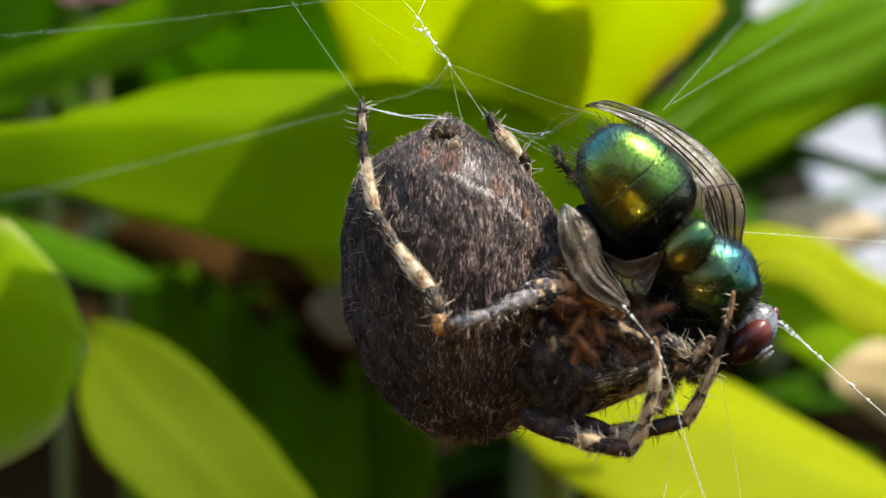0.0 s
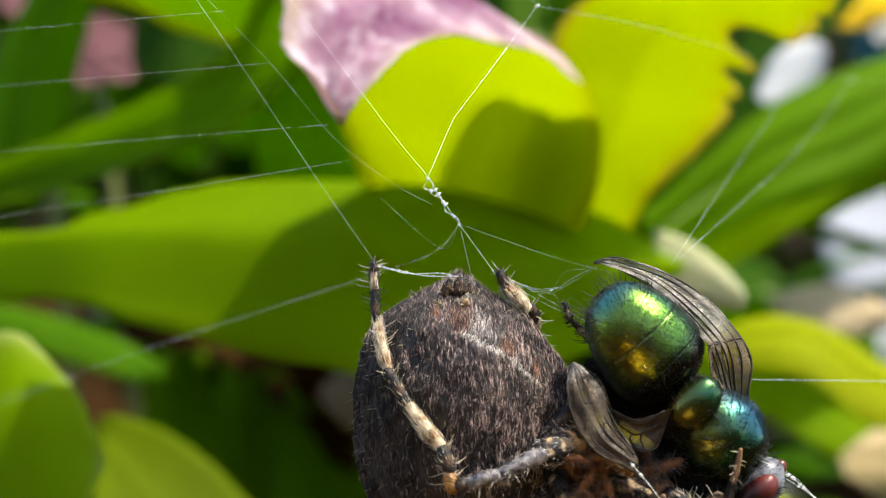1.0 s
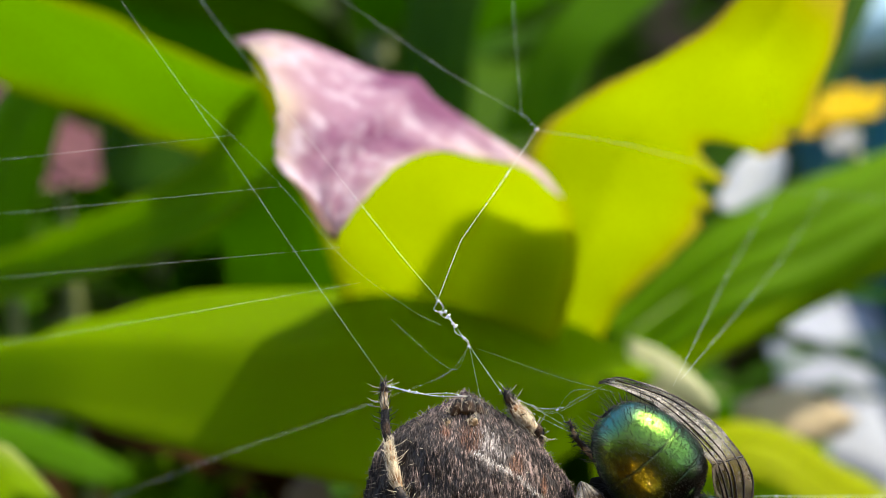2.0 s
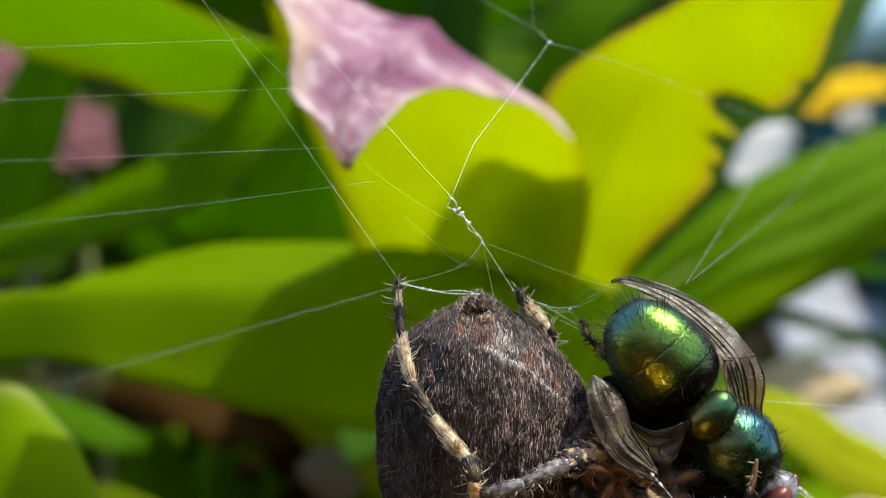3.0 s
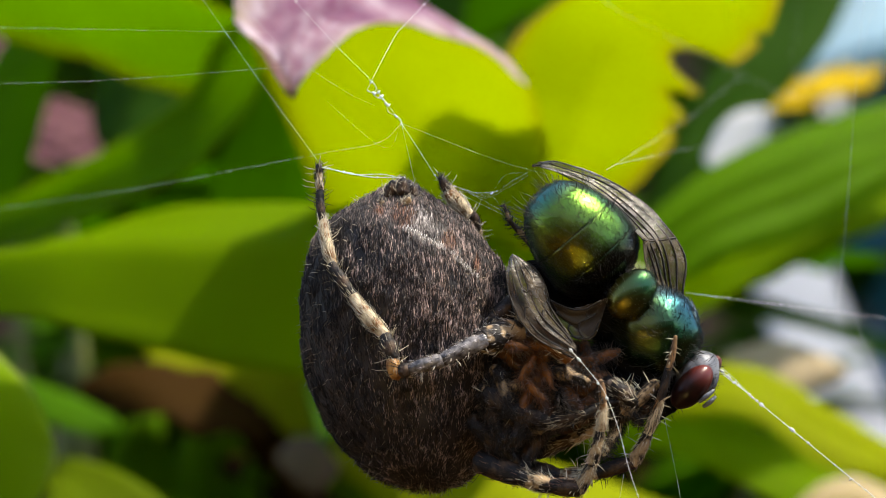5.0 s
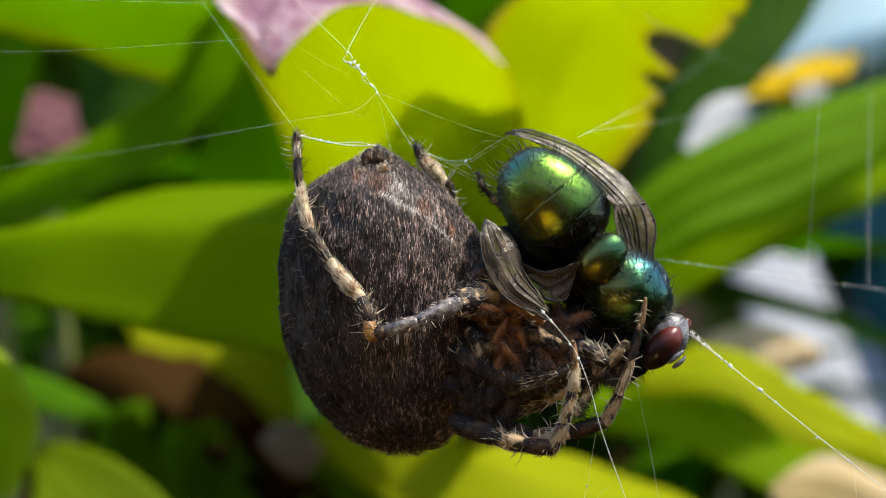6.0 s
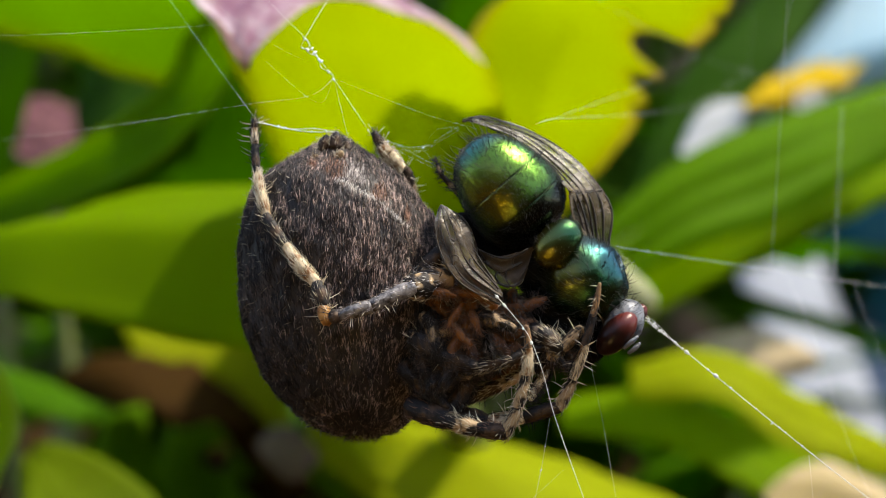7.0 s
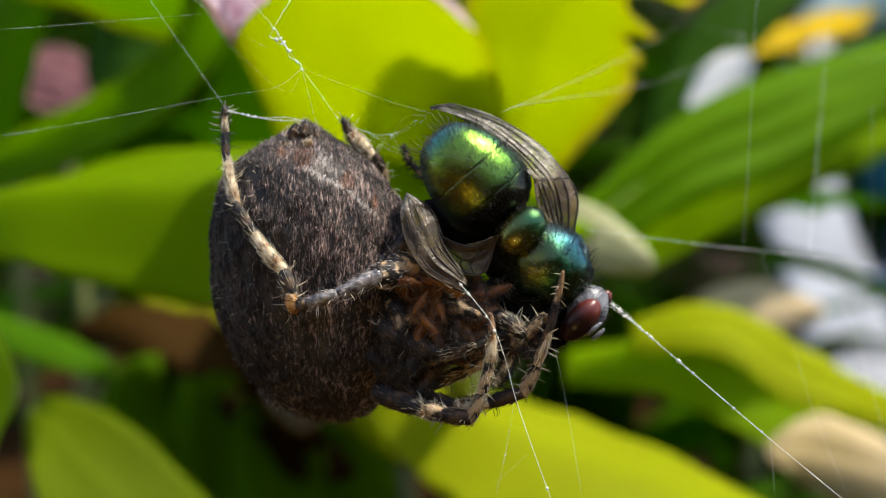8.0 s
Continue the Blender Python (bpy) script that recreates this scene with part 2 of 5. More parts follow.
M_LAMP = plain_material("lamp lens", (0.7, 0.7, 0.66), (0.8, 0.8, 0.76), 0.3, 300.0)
# Gold emission of the added lamp tints the fly's glints.
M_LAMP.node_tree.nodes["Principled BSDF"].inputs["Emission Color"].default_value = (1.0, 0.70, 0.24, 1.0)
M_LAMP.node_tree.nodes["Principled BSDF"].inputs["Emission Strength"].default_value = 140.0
M_SILK = silk_material()
M_SOIL = soil_material()
# White labels toned down to grey to stand for shade on them.
M_WHITE = plain_material("shade-greyed white plastic", (0.18, 0.20, 0.235), (0.33, 0.36, 0.41), 0.75, 60.0)
# Shaded and sunlit copies of one blue: teal for the wall, pale for the rim.
M_BLUE_SHADE = plain_material("shaded glaze", (0.015, 0.10, 0.14), (0.04, 0.21, 0.27), 0.18, 40.0)
M_BLUE_LIT = plain_material("sunlit glaze", (0.52, 0.76, 0.84), (0.68, 0.87, 0.91), 0.25, 40.0)
M_BOARD = plain_material("fence board", (0.03, 0.02, 0.013), (0.09, 0.06, 0.04), 0.7, 14.0, 0.002)
M_STONE = plain_material("pale pebble", (0.42, 0.36, 0.28), (0.70, 0.64, 0.54), 0.7, 150.0)
M_PETAL_Y = leaf_material("yellow petal", (0.72, 0.50, 0.02), (0.75, 0.52, 0.02), 0.35, rough=0.5)
M_PETAL_P = leaf_material("pink petal", (0.22, 0.10, 0.11), (0.2, 0.09, 0.1), 0.35, rough=0.5)
M_PETAL_W = leaf_material("white petal", (0.78, 0.78, 0.76), (0.7, 0.72, 0.7), 0.3, rough=0.5)

# ---------------- building kit (lengths in millimetres) ----------------
rng = random.Random(7)
ORIGIN = {}


def thing(name, at, label, category, group="", kind=""):
    ob = new(name)
    ob.empty_display_size = 0.002
    ob.location = Vector(at) * MM
    ORIGIN[ob] = Vector(at)
    return tagged(ob, label, category, group, kind)


def part(name, shape, material, parent=None, label="", smooth=True, kind=""):
    """One mesh object. shape: (verts in mm, faces) with, if wanted, named point values and a u, v for each point."""
    verts, faces = shape["verts"], shape["faces"]
    low = [min(v[i] for v in verts) for i in range(3)]
    high = [max(v[i] for v in verts) for i in range(3)]
    mid = Vector([(a + b) / 2 for a, b in zip(low, high)])
    me = bpy.data.meshes.new(name)
    me.from_pydata([tuple((Vector(v) - mid) * MM) for v in verts], [], faces)
    if smooth:
        me.polygons.foreach_set("use_smooth", [True] * len(me.polygons))
    for key, values in shape.get("values", {}).items():
        me.attributes.new(key, "FLOAT", "POINT").data.foreach_set("value", values)
    if "uv" in shape:
        layer = me.uv_layers.new(name="UVMap")
        uv = shape["uv"]
        layer.data.foreach_set("uv", [c for loop in me.loops for c in uv[loop.vertex_index]])
    me.materials.append(material)
    me.update()
    ob = new(name, me)
    if parent:
        ob.parent = parent
        ob.location = (mid - ORIGIN[parent]) * MM
    else:
        ob.location = mid * MM
    ORIGIN[ob] = mid
    return tagged(ob, label, "", "", kind)


def spline(points, n):
    """n + 1 values evenly along a smooth line through the points (vectors or tuples)."""
    pts = [Vector(p) for p in points]
    pts = [pts[0] * 2 - pts[1], *pts, pts[-1] * 2 - pts[-2]]
    out = []
    for k in range(n + 1):
        s = k / n * (len(pts) - 3)
        i = min(int(s), len(pts) - 4)
        f = s - i
        a, b, c, d = pts[i:i + 4]
        out.append(0.5 * (2 * b + (c - a) * f + (2 * a - 5 * b + 4 * c - d) * f * f + (3 * b - a - 3 * c + d) * f ** 3))
    return out


def values_along(values, n):
    return [v.x for v in spline([(v, 0, 0) for v in values], n)]


def tube(points, radii, sides=10, n=None, wobble=0.0, flat=1.0):
    """A round bar along a smooth line, its ends closed and rounded."""
    n = n or max(2, 5 * (len(points) - 1))
    line, rad = spline(points, n), values_along(radii, n) if len(radii) > 1 else [radii[0]] * (n + 1)
    verts, faces = [], []
    ref = None
    for k, p in enumerate(line):
        t = (line[min(k + 1, n)] - line[max(k - 1, 0)]).normalized()
        if ref is None:
            ref = t.orthogonal().normalized()
        ref = (ref - t * ref.dot(t)).normalized()
        side = t.cross(ref)
        for j in range(sides):
            a = 2 * math.pi * j / sides
            r = max(rad[k], 0.002) * (1 + wobble * noise.noise((p.x * 2 + j, p.y * 2, p.z * 2)))
            verts.append(p + (ref * math.cos(a) + side * math.sin(a) * flat) * r)
    for k in range(n):
        for j in range(sides):
            a, b = k * sides + j, k * sides + (j + 1) % sides
            faces.append((a, b, b + sides, a + sides))
    for k, sign in ((0, -1), (n, 1)):
        t = (line[min(k + 1, n)] - line[max(k - 1, 0)]).normalized()
        verts.append(line[k] + t * sign * rad[k] * 0.6)
        tip = len(verts) - 1
        for j in range(sides):
            a, b = k * sides + j, k * sides + (j + 1) % sides
            faces.append((b, a, tip) if sign < 0 else (a, b, tip))
    return {"verts": verts, "faces": faces}


def body(origin, axis, toward, profile, wide=1.0, deep=1.0, around=40, along=36, lumps=0.0, caps=True):
    """A rounded body turned about an axis. profile: (distance along the axis, radius) pairs."""
    o, x = Vector(origin), Vector(axis).normalized()
    d = (Vector(toward) - x * Vector(toward).dot(x)).normalized()
    w = x.cross(d)
    prof = spline([(s, r, 0) for s, r in profile], along)
    verts, faces, side = [], [], []
    for p in prof:
        for j in range(around):
            a = 2 * math.pi * j / around
            v = o + x * p.x + (w * math.cos(a) * wide + d * math.sin(a) * deep) * max(p.y, 0.01)
            if lumps:
                v = v + (v - o).normalized() * lumps * noise.noise(v * 1.3)
            verts.append(v)
            side.append(math.sin(a))
    for k in range(along):
        for j in range(around):
            a, b = k * around + j, k * around + (j + 1) % around
            faces.append((a, b, b + around, a + around))
    if caps:
        faces.append(tuple(reversed(range(around))))
        faces.append(tuple(range(along * around, (along + 1) * around)))
    return {"verts": verts, "faces": faces, "prof": prof}


def fit_normals_out(shape):
    """Turns the faces outwards."""
    bm = bmesh.new()
    vs = [bm.verts.new(v) for v in shape["verts"]]
    for f in shape["faces"]:
        bm.faces.new([vs[i] for i in f])
    bmesh.ops.recalc_face_normals(bm, faces=bm.faces)
    bm.verts.index_update()
    shape["faces"] = [tuple(v.index for v in f.verts) for f in bm.faces]
    bm.free()
    return shape


def join(*shapes):
    verts, faces = [], []
    for s in shapes:
        off = len(verts)
        verts += list(s["verts"])
        faces += [tuple(i + off for i in f) for f in s["faces"]]
    return {"verts": verts, "faces": faces}


def surface_points(shape, count, keep=None, seed=1):
    """Scattered (point, normal) pairs on a shape."""
    r = random.Random(seed)
    tris, areas = [], []
    V = [Vector(v) for v in shape["verts"]]
    for f in shape["faces"]:
        for i in range(1, len(f) - 1):
            a, b, c = V[f[0]], V[f[i]], V[f[i + 1]]
            n = (b - a).cross(c - a)
            if n.length > 1e-9:
                tris.append((a, b, c, n.normalized()))
                areas.append(n.length)
    out = []
    for a, b, c, n in r.choices(tris, areas, k=count):
        u, v = r.random(), r.random()
        if u + v > 1:
            u, v = 1 - u, 1 - v
        p = a + (b - a) * u + (c - a) * v
        if keep is None or keep(p, n, r):
            out.append((p, n))
    return out


def hairs(roots, length, thick, lean=(0, 0, 0), stiff=0.5, spread=0.35, seed=2):
    """Thin tapered hairs, one at each (point, normal). stiff: how upright they stand; lean: the way they are combed."""
    r = np.random.default_rng(abs(int(seed)))
    count = len(roots)
    if not count:
        return {"verts": [], "faces": []}
    p = np.array([tuple(q[0]) for q in roots])
    n = np.array([tuple(q[1]) for q in roots])
    comb = np.array(tuple(lean), dtype=float)
    flow = comb - n * (n @ comb)[:, None]
    d = n * stiff + flow + r.normal(0, spread, (count, 3))
    d /= np.linalg.norm(d, axis=1)[:, None]
    ln = length * r.uniform(0.55, 1.3, (count, 1))
    th = thick * r.uniform(0.7, 1.25, (count, 1))
    ref = np.where(np.abs(d[:, 2:3]) < 0.9, np.array([[0.0, 0.0, 1.0]]), np.array([[1.0, 0.0, 0.0]]))
    a = np.cross(d, ref)
    a *= th / np.linalg.norm(a, axis=1)[:, None]
    b = np.cross(d, a)
    bend = p + d * ln * 0.55 + n * ln * 0.06
    tip = p + d * ln + flow * ln * 0.12 + r.normal(0, 0.04, (count, 3)) * ln
    rings = [c + a * x * s + b * y * s for c, s in ((p - n * th, 1.0), (bend, 0.75)) for x, y in ((1.0, 0.0), (-0.5, 0.87), (-0.5, -0.87))]
    verts = np.stack([*rings, tip], axis=1).reshape(-1, 3)
    faces = []
    for i in range(0, 7 * count, 7):
        for j, k in ((0, 1), (1, 2), (2, 0)):
            faces += [(i + j, i + k, i + 3 + k, i + 3 + j), (i + 3 + j, i + 3 + k, i + 6)]
    return {"verts": verts.tolist(), "faces": faces}


def leaf_shape(rows, bulge=0.6, keel=0.5, thick=0.3, along=40, across=14, pleat=0.0, ripple=0.25, bites=(), seed=0.0, dry_edge=0.0, arc=(0.0, 0.0, 0.0), margin=10, fold=0.0):
    """A blade between two edges. rows: (left edge, right edge) from the base to the tip; bites: (side, place, depth, half length)."""
    left, right = spline([a for a, b in rows], along), spline([b for a, b in rows], along)
    mid_line = [(a + b) / 2 for a, b in zip(left, right)]
    front, back, uv, dry = [], [], [], []
    for k in range(along + 1):
        t = (mid_line[min(k + 1, along)] - mid_line[max(k - 1, 0)]).normalized()
        cross = right[k] - left[k]
        n = cross.cross(t)
        n = n.normalized() if n.length > 1e-6 else Vector((0, -1, 0))
        lo, hi = 0.0, 1.0
        u = k / along
        for side, place, depth, half in bites:
            x = (u - place) / half
            if abs(x) < 1:
                cut = depth * (1 - x * x) ** 0.5
                lo, hi = (max(lo, cut), hi) if side == 0 else (lo, min(hi, 1 - cut))
        for j in range(across + 1):
            v = lo + (hi - lo) * j / across
            p = left[k] + cross * v
            h = bulge * (1 - (2 * v - 1) ** 2) - keel * math.exp(-((v - 0.5) / 0.06) ** 2)
            h += fold * (1 - abs(2 * v - 1)) ** 1.3
            h += ripple * noise.noise((p.x * 0.12 + seed, p.y * 0.12, p.z * 0.12 + 3))
            h += ripple * 0.8 * abs(2 * v - 1) ** 3 * noise.noise((p.x * 0.3 + seed, 5.0, p.z * 0.3))
            p = p + cross.normalized() * (0.18 * ripple * noise.noise((u * 30, seed, 1.0)) * (1 if v > 0.5 else -1) * abs(2 * v - 1) ** 2)
            p = p + Vector(arc) * (1 - (2 * v - 1) ** 4) * (1 - u) ** 3
            h += pleat * math.sin(2 * math.pi * (v * 3.3 + u * 0.6)) * min(1.0, 4 * (1 - u))
            front.append(p + n * h)
            rim = 0.35 + 0.65 * (1 - abs(2 * v - 1) ** 6)
            back.append(p + n * (h - thick * rim))
            uv.append((v, u * 3))
            e = max(abs(2 * j / across - 1) ** margin, u ** 14)
            dry.append(min(1.0, dry_edge * e * (0.7 + 0.6 * noise.noise((u * 9 + seed, v * 3, 0)))))
    w, total = across + 1, len(front)
    faces = []
    for k in range(along):
        for j in range(across):
            a = k * w + j
            faces.append((a, a + 1, a + 1 + w, a + w))
            faces.append((total + a, total + a + w, total + a + 1 + w, total + a + 1))
    for k in range(along):
        for j in (0, across):
            a, b = k * w + j, (k + 1) * w + j
            faces.append((a, b, total + b, total + a) if j == 0 else (b, a, total + a, total + b))
    for j in range(across):
        a, b = j, j + 1
        faces.append((b, a, total + a, total + b))
        a, b = along * w + j, along * w + j + 1
        faces.append((a, b, total + b, total + a))
    return {"verts": front + back, "faces": faces, "uv": uv + uv, "values": {"dry": dry + dry}, "mid": mid_line}


def add_leaf(plant, rows, material, label="", rib=True, name="leaf", **kw):
    shape = leaf_shape(rows, **kw)
    ob = part(name, shape, material, plant, label)
    if rib:
        line = shape["mid"][:-3]
        w = [(Vector(b) - Vector(a)).length for a, b in rows]
        part("midrib", tube([line[0], *line[6:-1:6], line[-1]], [max(w) * 0.028, max(w) * 0.012], 6, 24), M_RIB, ob)
    return ob


# ---------------- ground and distance ----------------
def ground_height(x, y):
    rise = min(max((y - 110.0) / 260.0, 0.0), 1.0)
    h = -52.0 + 58.0 * rise * rise * (3 - 2 * rise)
    near = math.exp(-(x * x + y * y) / 600000.0)
    return h + near * (4.0 * noise.noise((x / 45.0, y / 45.0, 0)) + 1.6 * noise.noise((x / 12.0, y / 12.0, 4)))


def build_ground():
    steps = [-1e6, -2e5, -4e4, -9000, -3000, -1200, -700] + [-450 + 15 * i for i in range(61)] + [700, 1200, 3000, 9000, 4e4, 2e5, 1e6]
    n = len(steps)
    verts = [(x, y, ground_height(x, y)) for y in steps for x in steps]
    faces = [(j * n + i, j * n + i + 1, (j + 1) * n + i + 1, (j + 1) * n + i) for j in range(n - 1) for i in range(n - 1)]
    ob = part("ground", {"verts": verts, "faces": faces}, M_SOIL)
    tagged(ob, "dark brown crumbly garden soil under the plants", "soil", kind="structure")


build_ground()


# ---------------- the near plant ----------------
def build_near_plant():
    root = (10.0, 112.0, ground_height(10.0, 112.0))
    plant = thing("leafy_plant", root, "yellow-green broad-leaved garden plant with one dried curled leaf tip", "plant")
    top = Vector((4.0, 58.0, -2.0))
    part("stem", tube([root, (10, 102, -30), (8, 90, -12), (6, 72, -4), top], [2.4, 2.1, 1.8, 1.5, 1.3], 12, 30, 0.1), M_STEM, plant)
    # upright leaf that folds over at the top
    add_leaf(plant, [
        ((-3.41, 66.00, 1.37), (4.51, 66.00, 0.87)),
        ((-5.51, 57.00, 9.64), (8.67, 57.00, 8.71)),
        ((-7.23, 49.00, 14.88), (9.15, 51.00, 12.72)),
        ((-9.28, 42.00, 19.60), (8.23, 44.00, 15.24)),
        ((-10.61, 37.50, 23.70), (7.32, 41.00, 16.20)),
    ], M_LEAF, "yellow-green leaf blade half in shade", rib=False, bulge=-1.2, keel=0.15, ripple=0.4, dry_edge=0.3, seed=1.0)
    shape = leaf_shape([
        ((-11.19, 37.50, 25.05), (7.51, 40.50, 16.14)),
        ((-9.66, 30.00, 22.19), (4.39, 36.00, 17.20)),
        ((-8.50, 26.00, 19.40), (0.44, 31.00, 17.58)),
        ((-8.18, 24.00, 16.34), (-2.33, 27.00, 16.17)),
        ((-6.76, 23.50, 14.40), (-4.23, 24.50, 14.06)),
        ((-5.58, 23.50, 12.82), (-5.13, 23.50, 12.73)),
    ], bulge=2.0, keel=0.8, ripple=0.9, dry_edge=1.0, seed=2.0, arc=(0.9, 0.0, 2.4), margin=4)
    part("dried_tip", shape, M_PINK, plant, "dusty pink dried leaf tip with cream edges folded over")
    # unseen leaf added against the back of the upright one to shade part of it
    add_leaf(plant, [
        ((-0.60, 64.50, 6.04), (6.87, 64.50, 5.55)),
        ((-0.61, 60.50, 9.76), (8.58, 60.50, 8.88)),
        ((0.11, 55.50, 13.56), (8.85, 56.00, 12.75)),
        ((2.18, 50.00, 16.83), (8.12, 51.00, 15.43)),
        ((4.41, 48.00, 18.17), (6.55, 48.50, 17.50)),
    ], M_LEAF_BLOCKER, "unseen leaf added behind the upright leaf to shade it", rib=False, bulge=-0.6, keel=0.2, ripple=0.2, seed=1.5)
    # broad leaf lying across
    add_leaf(plant, [
        ((-41.25, 66.00, 8.19), (-37.36, 60.00, 1.88)),
        ((-30.24, 62.00, 6.94), (-26.52, 54.00, 3.57)),
        ((-22.29, 60.00, 9.82), (-19.50, 50.00, 2.22)),
        ((-13.77, 58.00, 11.11), (-11.65, 48.00, 0.22)),
        ((-5.49, 57.00, 11.32), (-4.73, 47.00, -0.88)),
        ((2.75, 58.00, 10.34), (2.26, 50.00, -1.76)),
        ((10.25, 62.00, 8.93), (9.72, 58.00, 0.50)),
        ((14.43, 65.00, 6.65), (13.86, 64.00, 3.88)),
    ], M_LEAF_SOFT, "broad yellow-green leaf in part shade", bulge=0.5, keel=0.2, fold=2.8, ripple=0.5, seed=3.0)
    add_leaf(plant, [
        ((13.51, 62.0, 8.16), (13.43, 62.0, 3.0)),
        ((15.87, 62.0, 7.22), (15.79, 62.0, 2.7)),
        ((17.74, 62.0, 5.84), (17.83, 62.0, 2.52)),
        ((19.21, 62.0, 4.32), (19.25, 62.0, 2.5)),
        ((19.66, 62.0, 3.28), (19.61, 62.0, 2.81)),
    ], M_CREAM, "bleached cream leaf tip", rib=False, bulge=0.5, keel=0.1, ripple=0.2)
    # leaf rising to the upper right with chewed edges
    add_leaf(plant, [
        ((7.42, 74.00, 1.17), (10.76, 74.00, 1.13)),
        ((6.69, 67.00, 9.21), (12.91, 67.00, 9.13)),
        ((6.08, 58.00, 17.49), (17.41, 61.00, 14.20)),
        ((7.30, 53.00, 21.52), (19.61, 56.00, 18.24)),
        ((11.98, 47.00, 23.77), (22.85, 51.00, 20.70)),
        ((16.04, 41.00, 25.92), (23.69, 45.00, 23.84)),
        ((19.57, 36.00, 29.47), (23.85, 38.00, 28.24)),
    ], M_LEAF, "yellow-green leaf with orange chewed edges", rib=False, bulge=-1.2, keel=0.4, ripple=0.8, dry_edge=1.0, seed=4.0,
        along=110, bites=((1, 0.545, 0.24, 0.045), (1, 0.465, 0.13, 0.020), (1, 0.41, 0.05, 0.012), (1, 0.68, 0.05, 0.015)))
    # arching leaves to the upper left
    add_leaf(plant, [
        ((-11.84, 78.00, 24.04), (-11.15, 70.00, 26.46)),
        ((-16.33, 80.00, 22.82), (-14.32, 66.00, 26.87)),
        ((-23.12, 82.00, 24.93), (-20.46, 64.00, 29.79)),
        ((-31.87, 84.00, 28.24), (-27.90, 66.00, 32.48)),
        ((-41.28, 86.00, 31.17), (-36.80, 70.00, 34.63)),
        ((-49.08, 88.00, 33.92), (-46.91, 80.00, 35.97)),
    ], M_LEAF_FRESH, "arching green leaf with a yellow margin", rib=False, bulge=-1.2, keel=0.3, ripple=0.5, dry_edge=1.0, seed=5.0)
    add_leaf(plant, [
        ((-11.45, 68.0, 26.56), (-10.02, 66.0, 25.21)),
        ((-13.99, 72.0, 24.92), (-10.29, 66.0, 21.78)),
        ((-16.64, 76.0, 22.1), (-12.32, 70.0, 18.41)),
        ((-22.48, 82.0, 19.36), (-17.52, 76.0, 15.39)),
        ((-29.83, 88.0, 16.85), (-25.63, 84.0, 13.33)),
        ((-36.99, 92.0, 14.7), (-34.74, 90.0, 11.3)),
        ((-44.42, 96.0, 12.2), (-42.75, 95.0, 10.23)),
    ], M_LEAF_FRESH, "broad green leaf behind the lit one", rib=False, bulge=1.0, keel=0.4, ripple=0.5, dry_edge=0.4, seed=5.5)
    add_leaf(plant, [
        ((-42.16, 108.00, 11.78), (-36.36, 104.00, 11.02)),
        ((-41.29, 106.00, 22.31), (-32.48, 100.00, 21.58)),
        ((-36.54, 102.00, 29.84), (-29.82, 97.00, 29.02)),
        ((-30.95, 98.00, 35.58), (-28.95, 96.00, 34.90)),
    ], M_LEAF_MID, "narrow green leaf in half shade", bulge=0.8, keel=0.5, ripple=0.4, seed=5.7)
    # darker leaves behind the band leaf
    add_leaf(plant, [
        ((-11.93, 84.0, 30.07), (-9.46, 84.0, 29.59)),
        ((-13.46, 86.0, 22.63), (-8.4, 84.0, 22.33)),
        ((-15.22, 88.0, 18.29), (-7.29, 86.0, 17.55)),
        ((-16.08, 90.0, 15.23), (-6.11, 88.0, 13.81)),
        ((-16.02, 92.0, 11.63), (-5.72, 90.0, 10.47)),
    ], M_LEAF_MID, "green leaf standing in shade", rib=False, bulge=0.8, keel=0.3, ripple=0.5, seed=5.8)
    # This leaf's deep green takes the place of the hollow's shade.
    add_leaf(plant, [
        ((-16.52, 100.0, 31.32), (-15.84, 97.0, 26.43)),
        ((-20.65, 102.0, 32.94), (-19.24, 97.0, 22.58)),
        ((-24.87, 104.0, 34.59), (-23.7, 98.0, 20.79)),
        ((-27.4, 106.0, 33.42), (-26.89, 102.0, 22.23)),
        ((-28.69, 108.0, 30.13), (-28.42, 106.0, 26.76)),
    ], M_LEAF_DARK, "dark leaf standing in for shade in the hollow", rib=False, bulge=0.8, keel=0.3, ripple=0.5, seed=5.9)
    add_leaf(plant, [
        ((-41.47, 112.0, 14.84), (-40.81, 110.0, 14.19)),
        ((-39.92, 112.0, 17.69), (-39.01, 110.0, 14.94)),
        ((-38.62, 112.0, 18.98), (-37.22, 110.0, 15.95)),
        ((-37.95, 112.0, 18.19), (-37.17, 110.0, 16.98)),
    ], M_LEAF_YELLOW, "small yellowed leaf end", rib=False, bulge=0.6, keel=0.2, ripple=0.4, seed=5.95)
    # rounded leaf low on the near side
    add_leaf(plant, [
        ((-35.51, 44.00, -10.45), (-30.72, 36.00, -14.04)),
        ((-30.93, 44.00, -2.59), (-26.81, 35.00, -12.71)),
        ((-26.12, 43.00, 1.82), (-22.56, 35.00, -10.89)),
        ((-22.36, 42.00, -0.93), (-20.62, 36.00, -9.15)),
        ((-20.08, 40.00, -5.04), (-20.23, 39.00, -6.88)),
    ], M_LEAF_SOFT, "rounded mid-green leaf with a pale worn edge", rib=False, bulge=1.0, keel=0.3, ripple=0.7, seed=6.0, dry_edge=0.8, margin=14)
